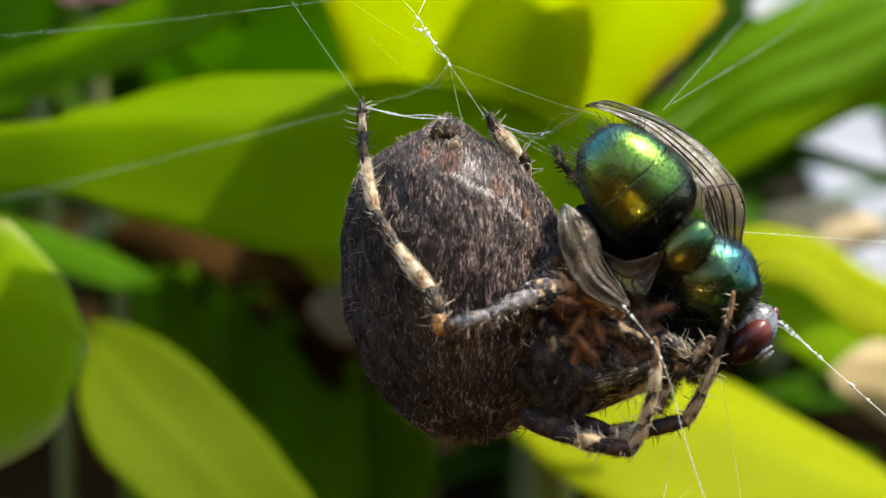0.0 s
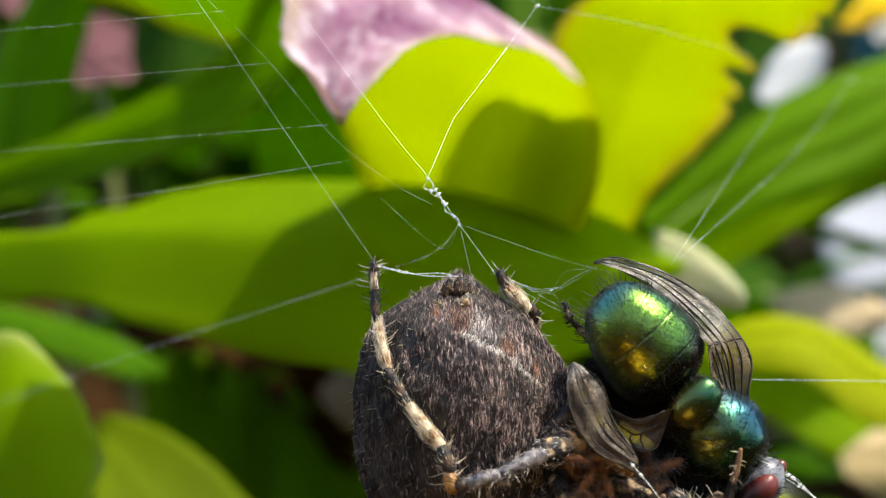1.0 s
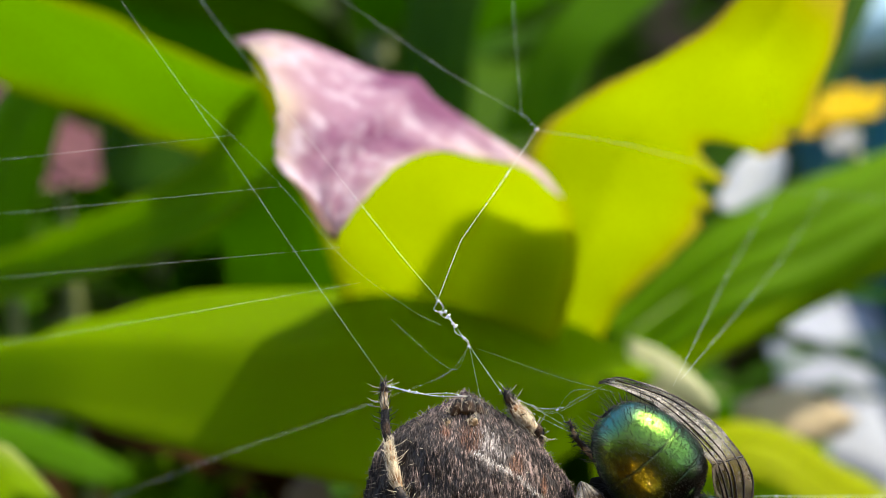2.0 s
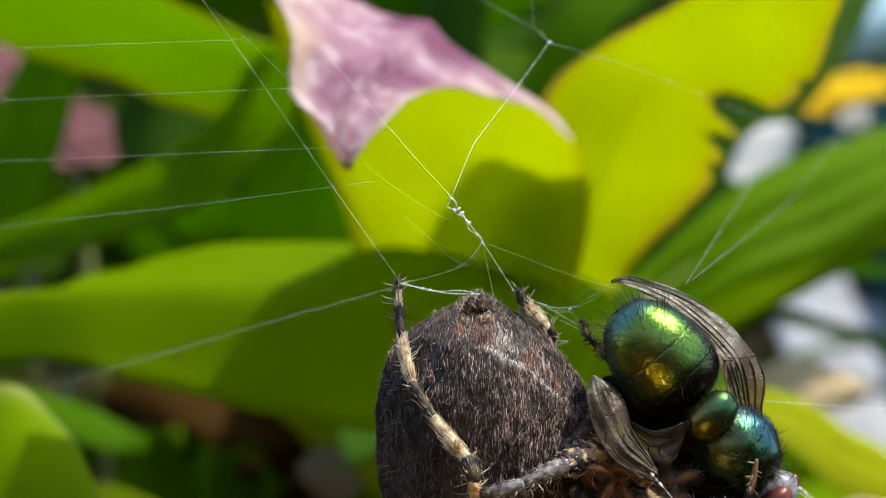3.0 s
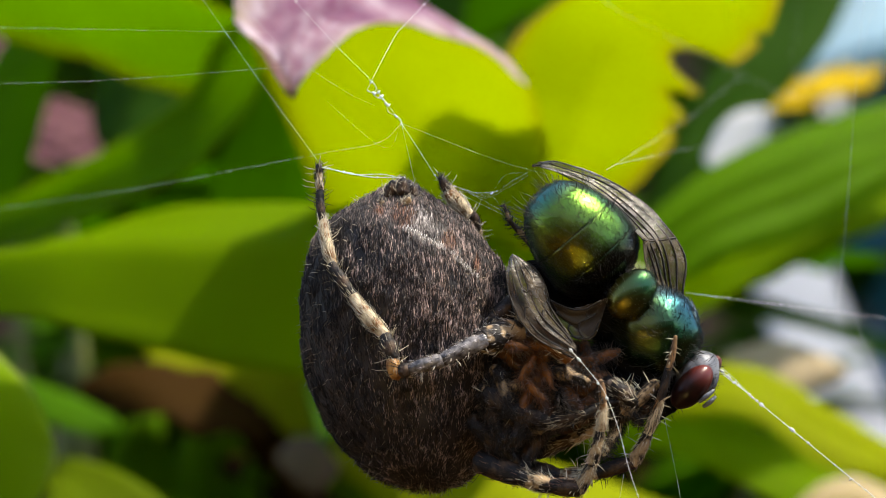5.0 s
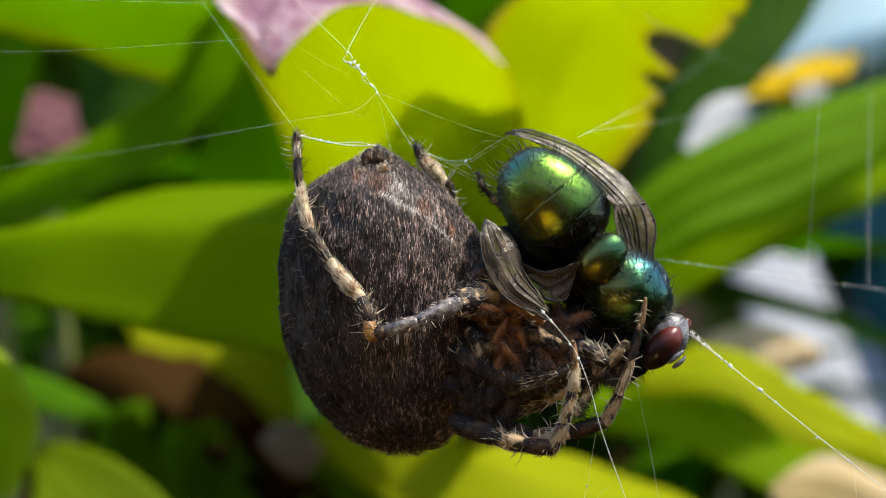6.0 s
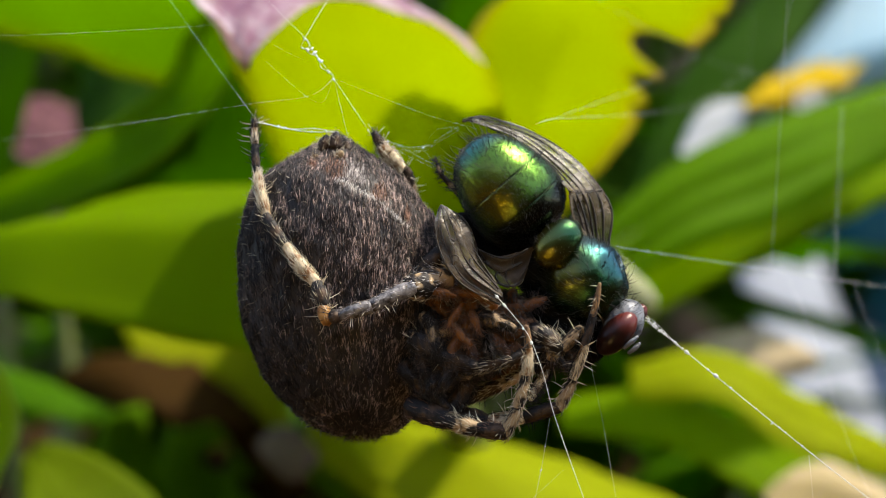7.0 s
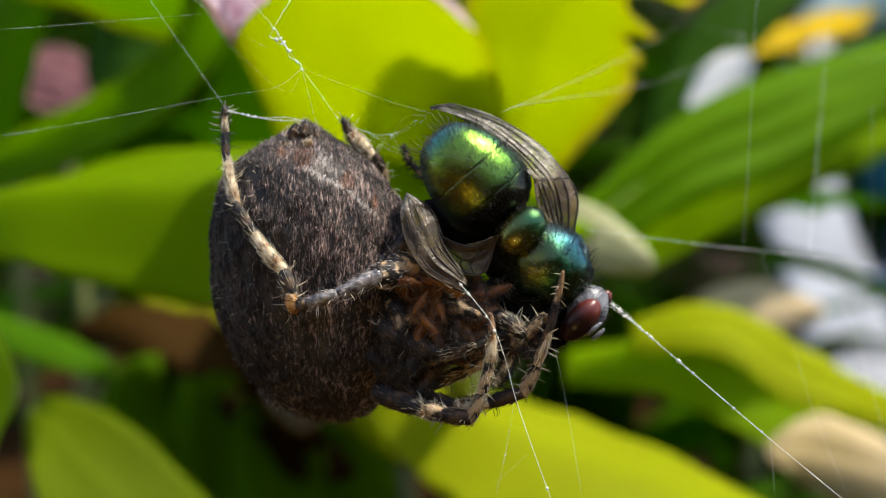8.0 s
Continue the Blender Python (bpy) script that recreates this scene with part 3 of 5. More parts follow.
    add_leaf(plant, [
        ((-6.62, 72.00, -23.36), (-14.10, 66.00, -24.75)),
        ((-11.21, 74.00, -15.50), (-18.74, 66.00, -19.32)),
        ((-18.81, 76.00, -8.25), (-24.11, 68.00, -14.10)),
        ((-24.10, 78.00, -5.63), (-26.39, 72.00, -8.84)),
        ((-26.79, 79.00, -5.45), (-27.25, 78.00, -6.26)),
    ], M_LEAF_OLIVE, "yellow-green leaf slanting low over the soil", rib=False, bulge=1.0, keel=0.4, ripple=0.4, seed=7.0)
    # low leaf under the catch
    add_leaf(plant, [
        ((-2.63, 83.00, -4.04), (-3.03, 82.00, -5.04)),
        ((2.57, 82.00, -4.30), (0.69, 72.00, -9.38)),
        ((11.43, 80.00, -6.33), (6.91, 64.00, -14.46)),
        ((21.75, 78.00, -10.14), (15.30, 60.00, -18.92)),
        ((31.71, 76.00, -15.74), (25.86, 62.00, -21.89)),
        ((39.22, 76.00, -21.32), (37.13, 70.00, -22.81)),
    ], M_LEAF_YELLOW, "yellow-green leaf reaching under the prey", bulge=0.4, keel=0.2, fold=2.4, ripple=0.4, seed=8.0)
    # Brightened in colour to offset the shade this leaf lies in.
    add_leaf(plant, [
        ((-25.56, 117.00, 6.75), (-23.44, 113.00, 2.18)),
        ((-13.73, 117.00, 6.56), (-15.14, 113.00, -0.27)),
        ((-6.20, 117.00, 4.28), (-11.83, 112.00, -2.77)),
        ((2.37, 117.00, 0.36), (-5.30, 111.00, -7.32)),
        ((11.95, 117.00, -5.70), (1.13, 111.00, -11.56)),
        ((17.66, 116.00, -11.13), (15.33, 114.00, -13.69)),
    ], M_LEAF_YELLOW, "green leaf lying deep beneath the broad one", rib=False, bulge=0.8, keel=0.4, ripple=0.5, seed=8.5)
    add_leaf(plant, [
        ((-11.49, 107.00, -4.96), (-11.18, 106.00, -6.50)),
        ((-10.21, 107.00, -3.46), (-9.80, 104.00, -7.79)),
        ((-8.17, 107.00, -3.75), (-7.81, 104.00, -8.33)),
        ((-6.67, 107.00, -6.06), (-6.74, 106.00, -7.33)),
    ], M_SCRAP, "dull tan dry leaf scrap", rib=False, bulge=0.8, keel=0.2, ripple=0.8, seed=8.7)
    # pale narrow leaf end
    add_leaf(plant, [
        ((-39.81, 96.00, 3.20), (-38.40, 94.00, 0.33)),
        ((-33.17, 96.00, 1.79), (-32.60, 93.00, -1.54)),
        ((-27.80, 95.00, -0.11), (-27.33, 92.00, -3.15)),
        ((-24.60, 94.00, -1.75), (-24.91, 93.00, -3.62)),
        ((-23.51, 94.00, -2.92), (-23.88, 94.00, -3.39)),
    ], M_LEAF_MID, "small pale green leaf end", bulge=0.5, keel=0.3, ripple=0.3, seed=9.0)
    # steep leaves deep in the shade
    for x0, x1, d, k in ((230, 380, 118, 0), (330, 520, 126, 1), (470, 640, 121, 2), (560, 760, 130, 3)):
        lo = [Vector((-41.84, 120.00, -24.50)), Vector((11.53, 120.00, -24.50))]
        hi = [Vector((-41.84, 120.00, -3.15)), Vector((11.53, 120.00, -3.15))]
        a0, a1 = lo[0].lerp(lo[1], x0 / 1000), lo[0].lerp(lo[1], x1 / 1000)
        b0, b1 = hi[0].lerp(hi[1], x0 / 1000), hi[0].lerp(hi[1], x1 / 1000)
        off = Vector((0, d - 120.0, 0))
        tip = (b0 + b1) / 2 + Vector((1.5 - k, 2.0, 3.0))
        rows = [(a0.lerp(a1, 0.3) + off + Vector((0, 3, -12)), a0.lerp(a1, 0.7) + off + Vector((0, 3, -12))), (a0 + off, a1 + off),
                (a0.lerp(b0, 0.6) + off, a1.lerp(b1, 0.6) + off), (b0.lerp(b1, 0.2) + off, b0.lerp(b1, 0.8) + off), (tip + off - Vector((0.3, 0, 0)), tip + off + Vector((0.3, 0, 0)))]
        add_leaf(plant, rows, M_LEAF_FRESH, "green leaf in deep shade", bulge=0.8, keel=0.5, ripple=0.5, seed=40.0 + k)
    # dead leaves in the hollow
    add_leaf(plant, [
        ((-30.41, 112.00, 0.82), (-29.84, 110.00, 0.05)),
        ((-25.04, 114.00, 2.90), (-23.00, 106.00, -1.44)),
        ((-18.41, 115.00, 2.39), (-17.80, 106.00, -3.92)),
        ((-11.71, 116.00, -1.52), (-11.98, 112.00, -3.02)),
    ], M_DEAD, "rust-brown dead leaf", rib=False, bulge=1.5, keel=0.5, ripple=2.2, seed=10.0)
    add_leaf(plant, [
        ((-19.62, 122.00, 0.05), (-19.69, 120.00, -1.01)),
        ((-14.23, 122.00, 0.59), (-14.85, 116.00, -5.18)),
        ((-9.92, 122.00, -2.10), (-11.19, 116.00, -9.36)),
        ((-7.76, 122.00, -8.57), (-8.22, 120.00, -10.62)),
    ], M_DEAD, "rust-brown dead leaf", rib=False, bulge=1.5, keel=0.5, ripple=2.2, seed=12.0)
    add_leaf(plant, [
        ((-17.75, 125.00, -4.94), (-18.32, 125.00, -6.62)),
        ((-13.22, 125.00, -4.43), (-13.32, 120.00, -9.97)),
        ((-7.60, 125.00, -8.42), (-9.49, 120.00, -13.29)),
        ((-4.25, 125.00, -12.38), (-5.33, 124.00, -13.46)),
    ], M_DEAD, "rust-brown dead leaf", rib=False, bulge=1.5, keel=0.5, ripple=2.2, seed=14.0)
    return plant


build_near_plant()


# ---------------- strap-leaved plant on the other side ----------------
def build_strap_plant():
    root = (52.0, 112.0, ground_height(52.0, 112.0))
    plant = thing("strap_leaved_plant", root, "dark green garden plant with long strap leaves", "plant")
    part("stem", tube([root, (50, 112, -30), (44, 110, -8)], [3.0, 2.6, 2.0], 12, 20, 0.1), M_STEM, plant)
    sets = (
        (((14.93, 92.00, 9.72), (15.88, 88.00, 4.88)), ((24.67, 94.00, 17.98), (24.60, 88.00, 9.93)),
         ((35.10, 98.00, 22.89), (34.68, 92.00, 13.54)), ((47.55, 104.00, 27.35), (47.36, 100.00, 20.25))),
        (((21.13, 104.00, 7.57), (21.09, 100.00, 4.42)), ((30.58, 106.00, 15.32), (30.45, 100.00, 9.34)),
         ((43.84, 110.00, 20.44), (42.32, 104.00, 15.17)), ((53.96, 116.00, 23.35), (52.77, 112.00, 20.18))),
        (((22.20, 112.00, 17.44), (24.75, 108.00, 13.95)), ((27.07, 116.00, 28.10), (30.31, 110.00, 23.52)),
         ((35.45, 120.00, 38.17), (39.62, 114.00, 33.21)), ((45.82, 126.00, 50.93), (47.10, 122.00, 47.64))),
        (((19.97, 88.00, 0.78), (19.86, 84.00, -2.40)), ((26.83, 88.00, 1.71), (26.63, 82.00, -2.82)),
         ((33.66, 88.00, -1.47), (31.88, 82.00, -6.32)), ((42.36, 90.00, -6.51), (40.36, 86.00, -9.10))),
        (((15.04, 100.00, -1.57), (14.81, 96.00, -4.59)), ((24.16, 102.00, -0.61), (23.02, 96.00, -5.65)),
         ((34.36, 104.00, -5.21), (32.10, 96.00, -10.09)), ((45.65, 106.00, -12.42), (43.36, 100.00, -15.18))),
        (((-0.02, 120.00, 29.36), (5.30, 116.00, 28.76)), ((-0.99, 122.00, 38.59), (5.43, 116.00, 37.45)),
         ((0.83, 124.00, 48.03), (7.83, 118.00, 46.62)), ((6.21, 128.00, 58.23), (8.30, 124.00, 57.13))),
        (((8.16, 130.00, 29.46), (13.60, 126.00, 28.88)), ((13.10, 132.00, 40.24), (18.29, 126.00, 37.39)),
         ((20.71, 136.00, 49.32), (25.52, 128.00, 44.04)), ((29.84, 140.00, 57.52), (31.88, 134.00, 54.19))),
    )
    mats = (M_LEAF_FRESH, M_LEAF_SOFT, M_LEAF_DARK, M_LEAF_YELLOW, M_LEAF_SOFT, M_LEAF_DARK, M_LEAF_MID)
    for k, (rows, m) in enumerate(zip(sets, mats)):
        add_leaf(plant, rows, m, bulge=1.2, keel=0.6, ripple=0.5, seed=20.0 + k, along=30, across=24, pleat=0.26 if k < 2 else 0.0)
    for k, rows in enumerate((
        (((26.56, 98.00, 2.90), (26.67, 97.00, 1.87)), ((28.91, 99.00, 4.17), (28.83, 95.00, 0.29)), ((33.49, 100.00, 3.93), (33.55, 96.00, 0.03)), ((37.06, 101.00, 1.45), (37.12, 100.00, 0.55))),
        (((31.81, 94.0, -10.54), (31.59, 91.0, -11.51)), ((33.87, 94.0, -8.09), (33.67, 91.0, -12.84)), ((37.12, 94.0, -7.51), (36.89, 91.0, -14.83)), ((40.65, 94.0, -9.21), (40.24, 91.0, -15.47)), ((43.43, 94.0, -12.09), (42.78, 91.0, -13.17))),
    )):
        add_leaf(plant, rows, M_TAN, "bleached tan dry leaf", rib=False, bulge=1.2, keel=0.4, ripple=1.2, seed=70.0 + k, along=24, across=10)

    add_leaf(plant, (
            ((26.75, 106.0, 21.0), (26.95, 103.0, 19.92)),
            ((27.45, 106.0, 23.06), (29.05, 103.0, 20.21)),
            ((28.89, 106.0, 24.8), (30.98, 103.0, 21.29)),
            ((30.75, 106.0, 25.68), (32.17, 103.0, 22.94)),
            ((32.49, 106.0, 25.65), (32.47, 103.0, 24.65)),
    ), M_PETAL_W, "white bleached leaf end", rib=False, bulge=0.6, keel=0.2, ripple=0.3, seed=75.0, along=20, across=10)


build_strap_plant()


# ---------------- further plants ----------------
def scatter_plant(at, count, length, width, height, mats, r, name="bed_plant"):
    x0, y0 = at
    root = (x0, y0, ground_height(x0, y0))
    plant = thing(name, root, "leafy green bedding plant in the soil", "plant", "bedding plants behind")
    crown = Vector(root) + Vector((0, 0, height))
    part("stem", tube([root, Vector(root) * 0.5 + crown * 0.5 + Vector((2, 1, 0)), crown], [2.6, 2.2, 1.6], 8, 10), M_STEM, plant)
    for k in range(count):
        a = 2 * math.pi * (k * 0.382 + r.uniform(-0.06, 0.06))
        tilt = r.uniform(-0.25, 1.0)
        out = Vector((math.cos(a), math.sin(a), 0))
        up = Vector((0, 0, 1))
        side = out.cross(up)
        ln, w = length * r.uniform(0.7, 1.2), width * r.uniform(0.7, 1.2)
        base = Vector(root).lerp(crown, r.uniform(0.45, 1.0))
        rows = []
        for s, ww in ((0.0, 0.18), (0.3, 0.85), (0.6, 1.0), (0.85, 0.6), (1.0, 0.06)):
            c = base + out * ln * s * math.cos(tilt) + up * (ln * s * math.sin(tilt) - ln * 0.35 * s * s)
            rows.append((c + side * w * ww / 2, c - side * w * ww / 2))
        add_leaf(plant, rows, r.choice(mats), rib=False, bulge=0.8, keel=0.5, ripple=0.6, along=14, across=6, seed=r.random() * 50)


bed = random.Random(21)
for k, (x, y) in enumerate(((-78, 150), (22, 185), (46, 230), (-95, 230), (-62, 290), (0, 290), (80, 330), (-120, 330), (-20, 360))):
    scatter_plant((x, y), 14, 46.0, 15.0, 28.0 + bed.uniform(-6, 14), (M_LEAF_FAR, M_LEAF_FAR, M_LEAF_DARK, M_LEAF_MID), bed)


# Tall, mostly hidden plants added to cast shade on the hollow.
for x, y, h in ((8, 138, 80), (-4, 178, 90), (-24, 205, 80)):
    scatter_plant((x, y), 16, 52.0, 20.0, h, (M_LEAF_DARK, M_LEAF_FAR, M_LEAF_MID), bed)


def build_hedge():
    """Dense small-leaved hedge that closes the garden bed."""
    r = random.Random(5)
    verts, faces, uv = [], [], []
    for k in range(7000):
        x, z = r.uniform(-420, 420), r.uniform(-10, 420)
        y = 470 + 60 * r.random() + 25 * math.sin(x / 60.0)
        c = Vector((x, y, z))
        d = Vector((r.gauss(0, 1), r.gauss(0, 1), r.gauss(0, 1))).normalized()
        s = d.orthogonal().normalized()
        ln, w = r.uniform(9, 17), r.uniform(4, 7)
        i = len(verts)
        verts += [c - d * ln, c + s * w, c + d * ln, c - s * w, c + d.cross(s) * 1.5]
        uv += [(0.5, 0), (1, 1), (0.5, 2), (0, 1), (0.5, 1)]
        faces += [(i, i + 1, i + 4), (i + 1, i + 2, i + 4), (i + 2, i + 3, i + 4), (i + 3, i, i + 4)]
    ob = part("hedge", {"verts": verts, "faces": faces, "uv": uv}, M_LEAF_FAR, smooth=False)
    tagged(ob, "dense dark green hedge behind the bed", "hedge", kind="stuff")


build_hedge()


# ---------------- blurred things beyond the plants ----------------
def flower(name, at, facing, petals, length, width, material, label, category):
    root = Vector(at)
    ob = thing(name, root, label, category)
    f = Vector(facing).normalized()
    a = f.orthogonal().normalized()
    b = f.cross(a)
    away = 30 if root.x > 0 else 4
    foot = Vector((root.x + away, root.y + 6, ground_height(root.x + away, root.y + 6)))
    part("stem", tube([foot, root.lerp(foot, 0.5) + Vector((away * 0.3, 1.0, away * 0.3)), root - f * 0.5], [0.9, 0.8, 0.6], 8, 16), M_STEM, ob)
    part("flower_centre", fit_normals_out(body(root - f * 0.6, f, a, [(0, 0.3), (0.3, width * 0.28), (0.9, width * 0.32), (1.4, width * 0.2), (1.55, 0.05)], 1, 1, 20, 10, 0.2)), material, ob)
    for k in range(petals):
        g = 2 * math.pi * k / petals + 0.3
        d, e = a * math.cos(g) + b * math.sin(g), b * math.cos(g) - a * math.sin(g)
        rows = []
        for s_, w in ((0.0, 1.15), (0.4, 1.1), (0.75, 1.0), (0.95, 0.6), (1.0, 0.25)):
            c = root + d * length * s_ + f * (0.6 + length * 0.08 * s_ * s_)
            rows.append((c - e * width * w / 2, c + e * width * w / 2))
        part("petal", leaf_shape(rows, bulge=0.5, keel=0.2, thick=0.2, along=12, across=6, ripple=0.3, seed=k + root.x), material, ob)
    return ob


flower("white_flower", (41.24, 118.00, 27.52), (-0.4, -0.7, 0.6), 5, 1.6, 2.2, M_PETAL_W, "small white five-petalled flower among the leaves", "flower")
flower("yellow_flower", (43.36, 135.00, 31.98), (-0.3, -0.35, 0.9), 6, 7.0, 5.0, M_PETAL_Y, "golden yellow flower behind the strap leaves", "flower")
flower("pink_flower", (-35.10, 128.00, 27.11), (0.2, -0.8, 0.55), 5, 4.6, 4.2, M_PETAL_P, "dusty pink flower behind the leaves", "flower")
flower("pink_flower", (-41.64, 128.00, 33.77), (0.2, -0.8, 0.55), 5, 4.6, 4.2, M_PETAL_P, "dusty pink flower behind the leaves", "flower")


def build_glint_light():
    """Unseen added lamp near the lens, whose catchlights sit on the fly's shell."""
    foot = Vector((-34.0, -92.0, ground_height(-34.0, -92.0) - 3))
    head = Vector((-13.0, -78.0, -39.0))
    way = (Vector((8.0, -1.0, 0.0)) - head).normalized()
    lamp = thing("glint_light", foot, "small unseen lamp added to make glints on the fly", "lamp")
    # Stake added only to hold the lamp up.
    part("stake", tube([foot, foot.lerp(head, 0.5) + Vector((-5, -3, 6)), head - way * 4.0], [0.8], 8, 20), M_BLACK, lamp)
    part("housing", fit_normals_out(body(head - way * 4.5, way, (0, 0, 1), [(0, 0.6), (0.4, 1.6), (1.5, 2.6), (4.0, 2.7), (4.3, 2.6), (4.3, 2.0), (3.6, 1.8)], 1, 1, 28, 20)), M_BLACK, lamp, "black lamp housing")
    part("lens", fit_normals_out(body(head - way * 1.0, way, (0, 0, 1), [(0, 1.7), (0.35, 1.65), (0.7, 1.1), (0.8, 0.1)], 1, 1, 24, 12)), M_LAMP, lamp, "glowing gold lens that tints the fly glints")


build_glint_light()


def build_planter():
    at = (178.0, 330.0, ground_height(178.0, 330.0) - 4)
    pot = thing("planter_pot", at, "round glazed planter pot, pale where lit and teal where shaded", "planter")
    base = Vector(at)
    wall = [(0, 70), (4, 80), (40, 96), (70, 101)]
    part("pot_wall", fit_normals_out(body(base, (0, 0, 1), (0, -1, 0), wall, 1, 1, 48, 20)), M_BLUE_SHADE, pot, "glazed wall darkened to teal for shade")
    # Rim slopes inward so that it also catches the sun.
    rim = body(base, (0, 0, 1), (0, -1, 0), [(62, 92), (63, 104), (67, 107), (70, 106), (84, 95), (97, 84), (99, 80)], 1, 1, 48, 24)
    part("pot_rim", fit_normals_out(rim), M_BLUE_LIT, pot, "glazed rim lightened to pale blue for sun")


build_planter()


def plant_label(foot, top, width, label):
    a, b = Vector(foot), Vector(top)
    foot_on = Vector((a.x, a.y, ground_height(a.x, a.y) - 3))
    d = (b - foot_on).normalized()
    side = d.cross(Vector((0.15, -1, 0.1))).normalized()
    rows = [(foot_on - side * 0.6, foot_on + side * 0.6)]
    for s_ in (0.25, 0.5, 0.75, 0.97):
        c = foot_on.lerp(b, s_)
        rows.append((c - side * width / 2, c + side * width / 2))
    rows.append((b - side * width * 0.3, b + side * width * 0.3))
    ob = thing("plant_label", foot_on, label, "plant label", "plant labels in the soil")
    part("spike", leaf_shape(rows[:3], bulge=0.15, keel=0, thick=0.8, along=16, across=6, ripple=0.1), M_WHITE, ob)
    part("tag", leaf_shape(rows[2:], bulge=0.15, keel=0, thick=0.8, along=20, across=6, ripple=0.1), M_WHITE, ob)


plant_label((74.01, 225.00, -6.64), (62.81, 275.00, 33.04), 15.0, "shade-greyed white plastic plant label leaning in the soil")
plant_label((84.17, 240.00, -15.31), (76.02, 290.00, 18.29), 16.0, "shade-greyed white plastic plant label leaning in the soil")


def stone(at, size, seed, label="pale rounded pebble lying on the soil"):
    c = Vector(at)
    shape = fit_normals_out(body(c - Vector((size, 0, 0)), (1, 0.1, 0.05), (0, -1, 0.2), [(0, 0.1), (size * 0.2, size * 0.6), (size, size * 0.85), (size * 1.8, size * 0.55), (size * 2, 0.1)], 1, 0.7, 24, 16, size * 0.18))
    tagged(part("pebble", shape, M_STONE), label, "pebble", "pebbles on the soil")


for k, (x, y, size) in enumerate(((62, 175, 7), (78, 190, 9), (40, 205, 8), (-25, 160, 5), (96, 215, 10), (8, 165, 4))):
    stone((x, y, ground_height(x, y) + size * 0.4), size, k)


def build_fence(y, top, label):
    z0 = ground_height(0, y) - 10
    fence = thing("added_fence", (0.0, y, z0), label, "fence")
    for k in range(20):
        x = -1425.0 + 150.0 * k
        c = body((x, y, z0), (0, 0, 1), (0, -1, 0), [(0, 95), (2, 100), (top, 100), (top + 3, 95)], 1.0, 0.1, 4, 3)
        part("board", c, M_BOARD, fence, smooth=False)
    back = 20.0 if y > 0 else -20.0
    for z in (top * 0.3, top * 0.75):
        part("rail", tube([(-1500, y + back, z0 + z), (0, y + back, z0 + z), (1500, y + back, z0 + z)], [22.0], 4, 4), M_BOARD, fence, smooth=False)


# Added dark backing that keeps sky from showing through the hedge.
build_fence(720.0, 760.0, "dark brown weathered board fence added as backing behind the hedge")
# Unseen, added behind the camera: darkens reflections and cuts sky fill.
build_fence(-620.0, 340.0, "unseen dark brown weathered board fence added to cut light")


# ---------------- spider ----------------
def build_spider():
    spider = thing("spider", (0.34, 1.80, -1.26), "dark brown hairy orb spider with banded legs on its prey", "spider")
    rings = [((-0.04, 1.20, 4.80), (0.38, 1.20, 4.80)), ((-1.04, 1.30, 4.26), (1.23, 1.30, 4.26)), ((-1.99, 1.40, 3.73), (1.99, 1.40, 3.73)),
             ((-2.85, 1.50, 3.10), (2.78, 1.50, 3.10)), ((-3.45, 1.70, 2.04), (3.68, 1.70, 2.04)), ((-3.74, 1.90, 0.88), (4.36, 1.90, 0.88)),
             ((-3.81, 2.10, -0.41), (4.69, 2.10, -0.41)), ((-3.69, 2.30, -2.12), (4.72, 2.30, -2.12)), ((-3.31, 2.40, -3.63), (4.47, 2.40, -3.63)),
             ((-2.66, 2.40, -4.92), (4.00, 2.40, -4.92)), ((-1.80, 2.40, -5.99), (3.39, 2.40, -5.99)), ((-0.84, 2.40, -6.75), (2.75, 2.40, -6.75)),
             ((0.34, 2.40, -7.15), (1.96, 2.40, -7.15))]
    along, around = 110, 150
    left, right = spline([a for a, b in rings], along), spline([b for a, b in rings], along)
    verts, faces, pale, rust = [], [], [], []
    band = spline([(0.33, 0.00, 2.63), (1.06, 0.00, 2.21), (1.79, 0.00, 1.85), (2.52, 0.00, 1.23), (3.04, 0.00, 0.77)], 24)
    patches = [((0.27, 0.00, 3.25), 0.42, 0.55), ((2.00, 0.00, 2.15), 0.30, 0.42), ((-0.67, 0.00, 3.46), 0.20, 0.3), ((3.04, 0.00, 1.31), 0.14, 0.35)]
    for k in range(along + 1):
        c, hw = (left[k] + right[k]) / 2, (right[k] - left[k]).length / 2
        for j in range(around):
            a = 2 * math.pi * j / around
            p = Vector((c.x + hw * math.cos(a), c.y - hw * 0.92 * math.sin(a), c.z))
            wrinkle = 0.10 * noise.noise(p * 0.9) + 0.05 * noise.noise(p * 2.6) + 0.02 * noise.noise(p * 8)
            p += Vector((math.cos(a), -math.sin(a), 0)) * wrinkle
            verts.append(p)
            w = 0.0
            if p.y < c.y:
                q = min(math.hypot(p.x - b.x, p.z - b.z) for b in band)
                w = math.exp(-(q / 0.09) ** 2) * (0.65 + 0.7 * noise.noise(p * 4))
            pale.append(min(max(w, 0.0), 1.0))
            s = 0.0
            if p.y < c.y:
                for (px, _, pz), rx, rz in patches:
                    s = max(s, math.exp(-(((p.x - px) / rx) ** 2 + ((p.z - pz) / rz) ** 2) ** 2) * (0.75 + 0.5 * noise.noise(p * 5)))
            rust.append(min(max(s, 0.0), 1.0))
    for k in range(along):
        for j in range(around):
            a, b = k * around + j, k * around + (j + 1) % around
            faces.append((a, a + around, b + around, b))
    faces.append(tuple(range(around)))
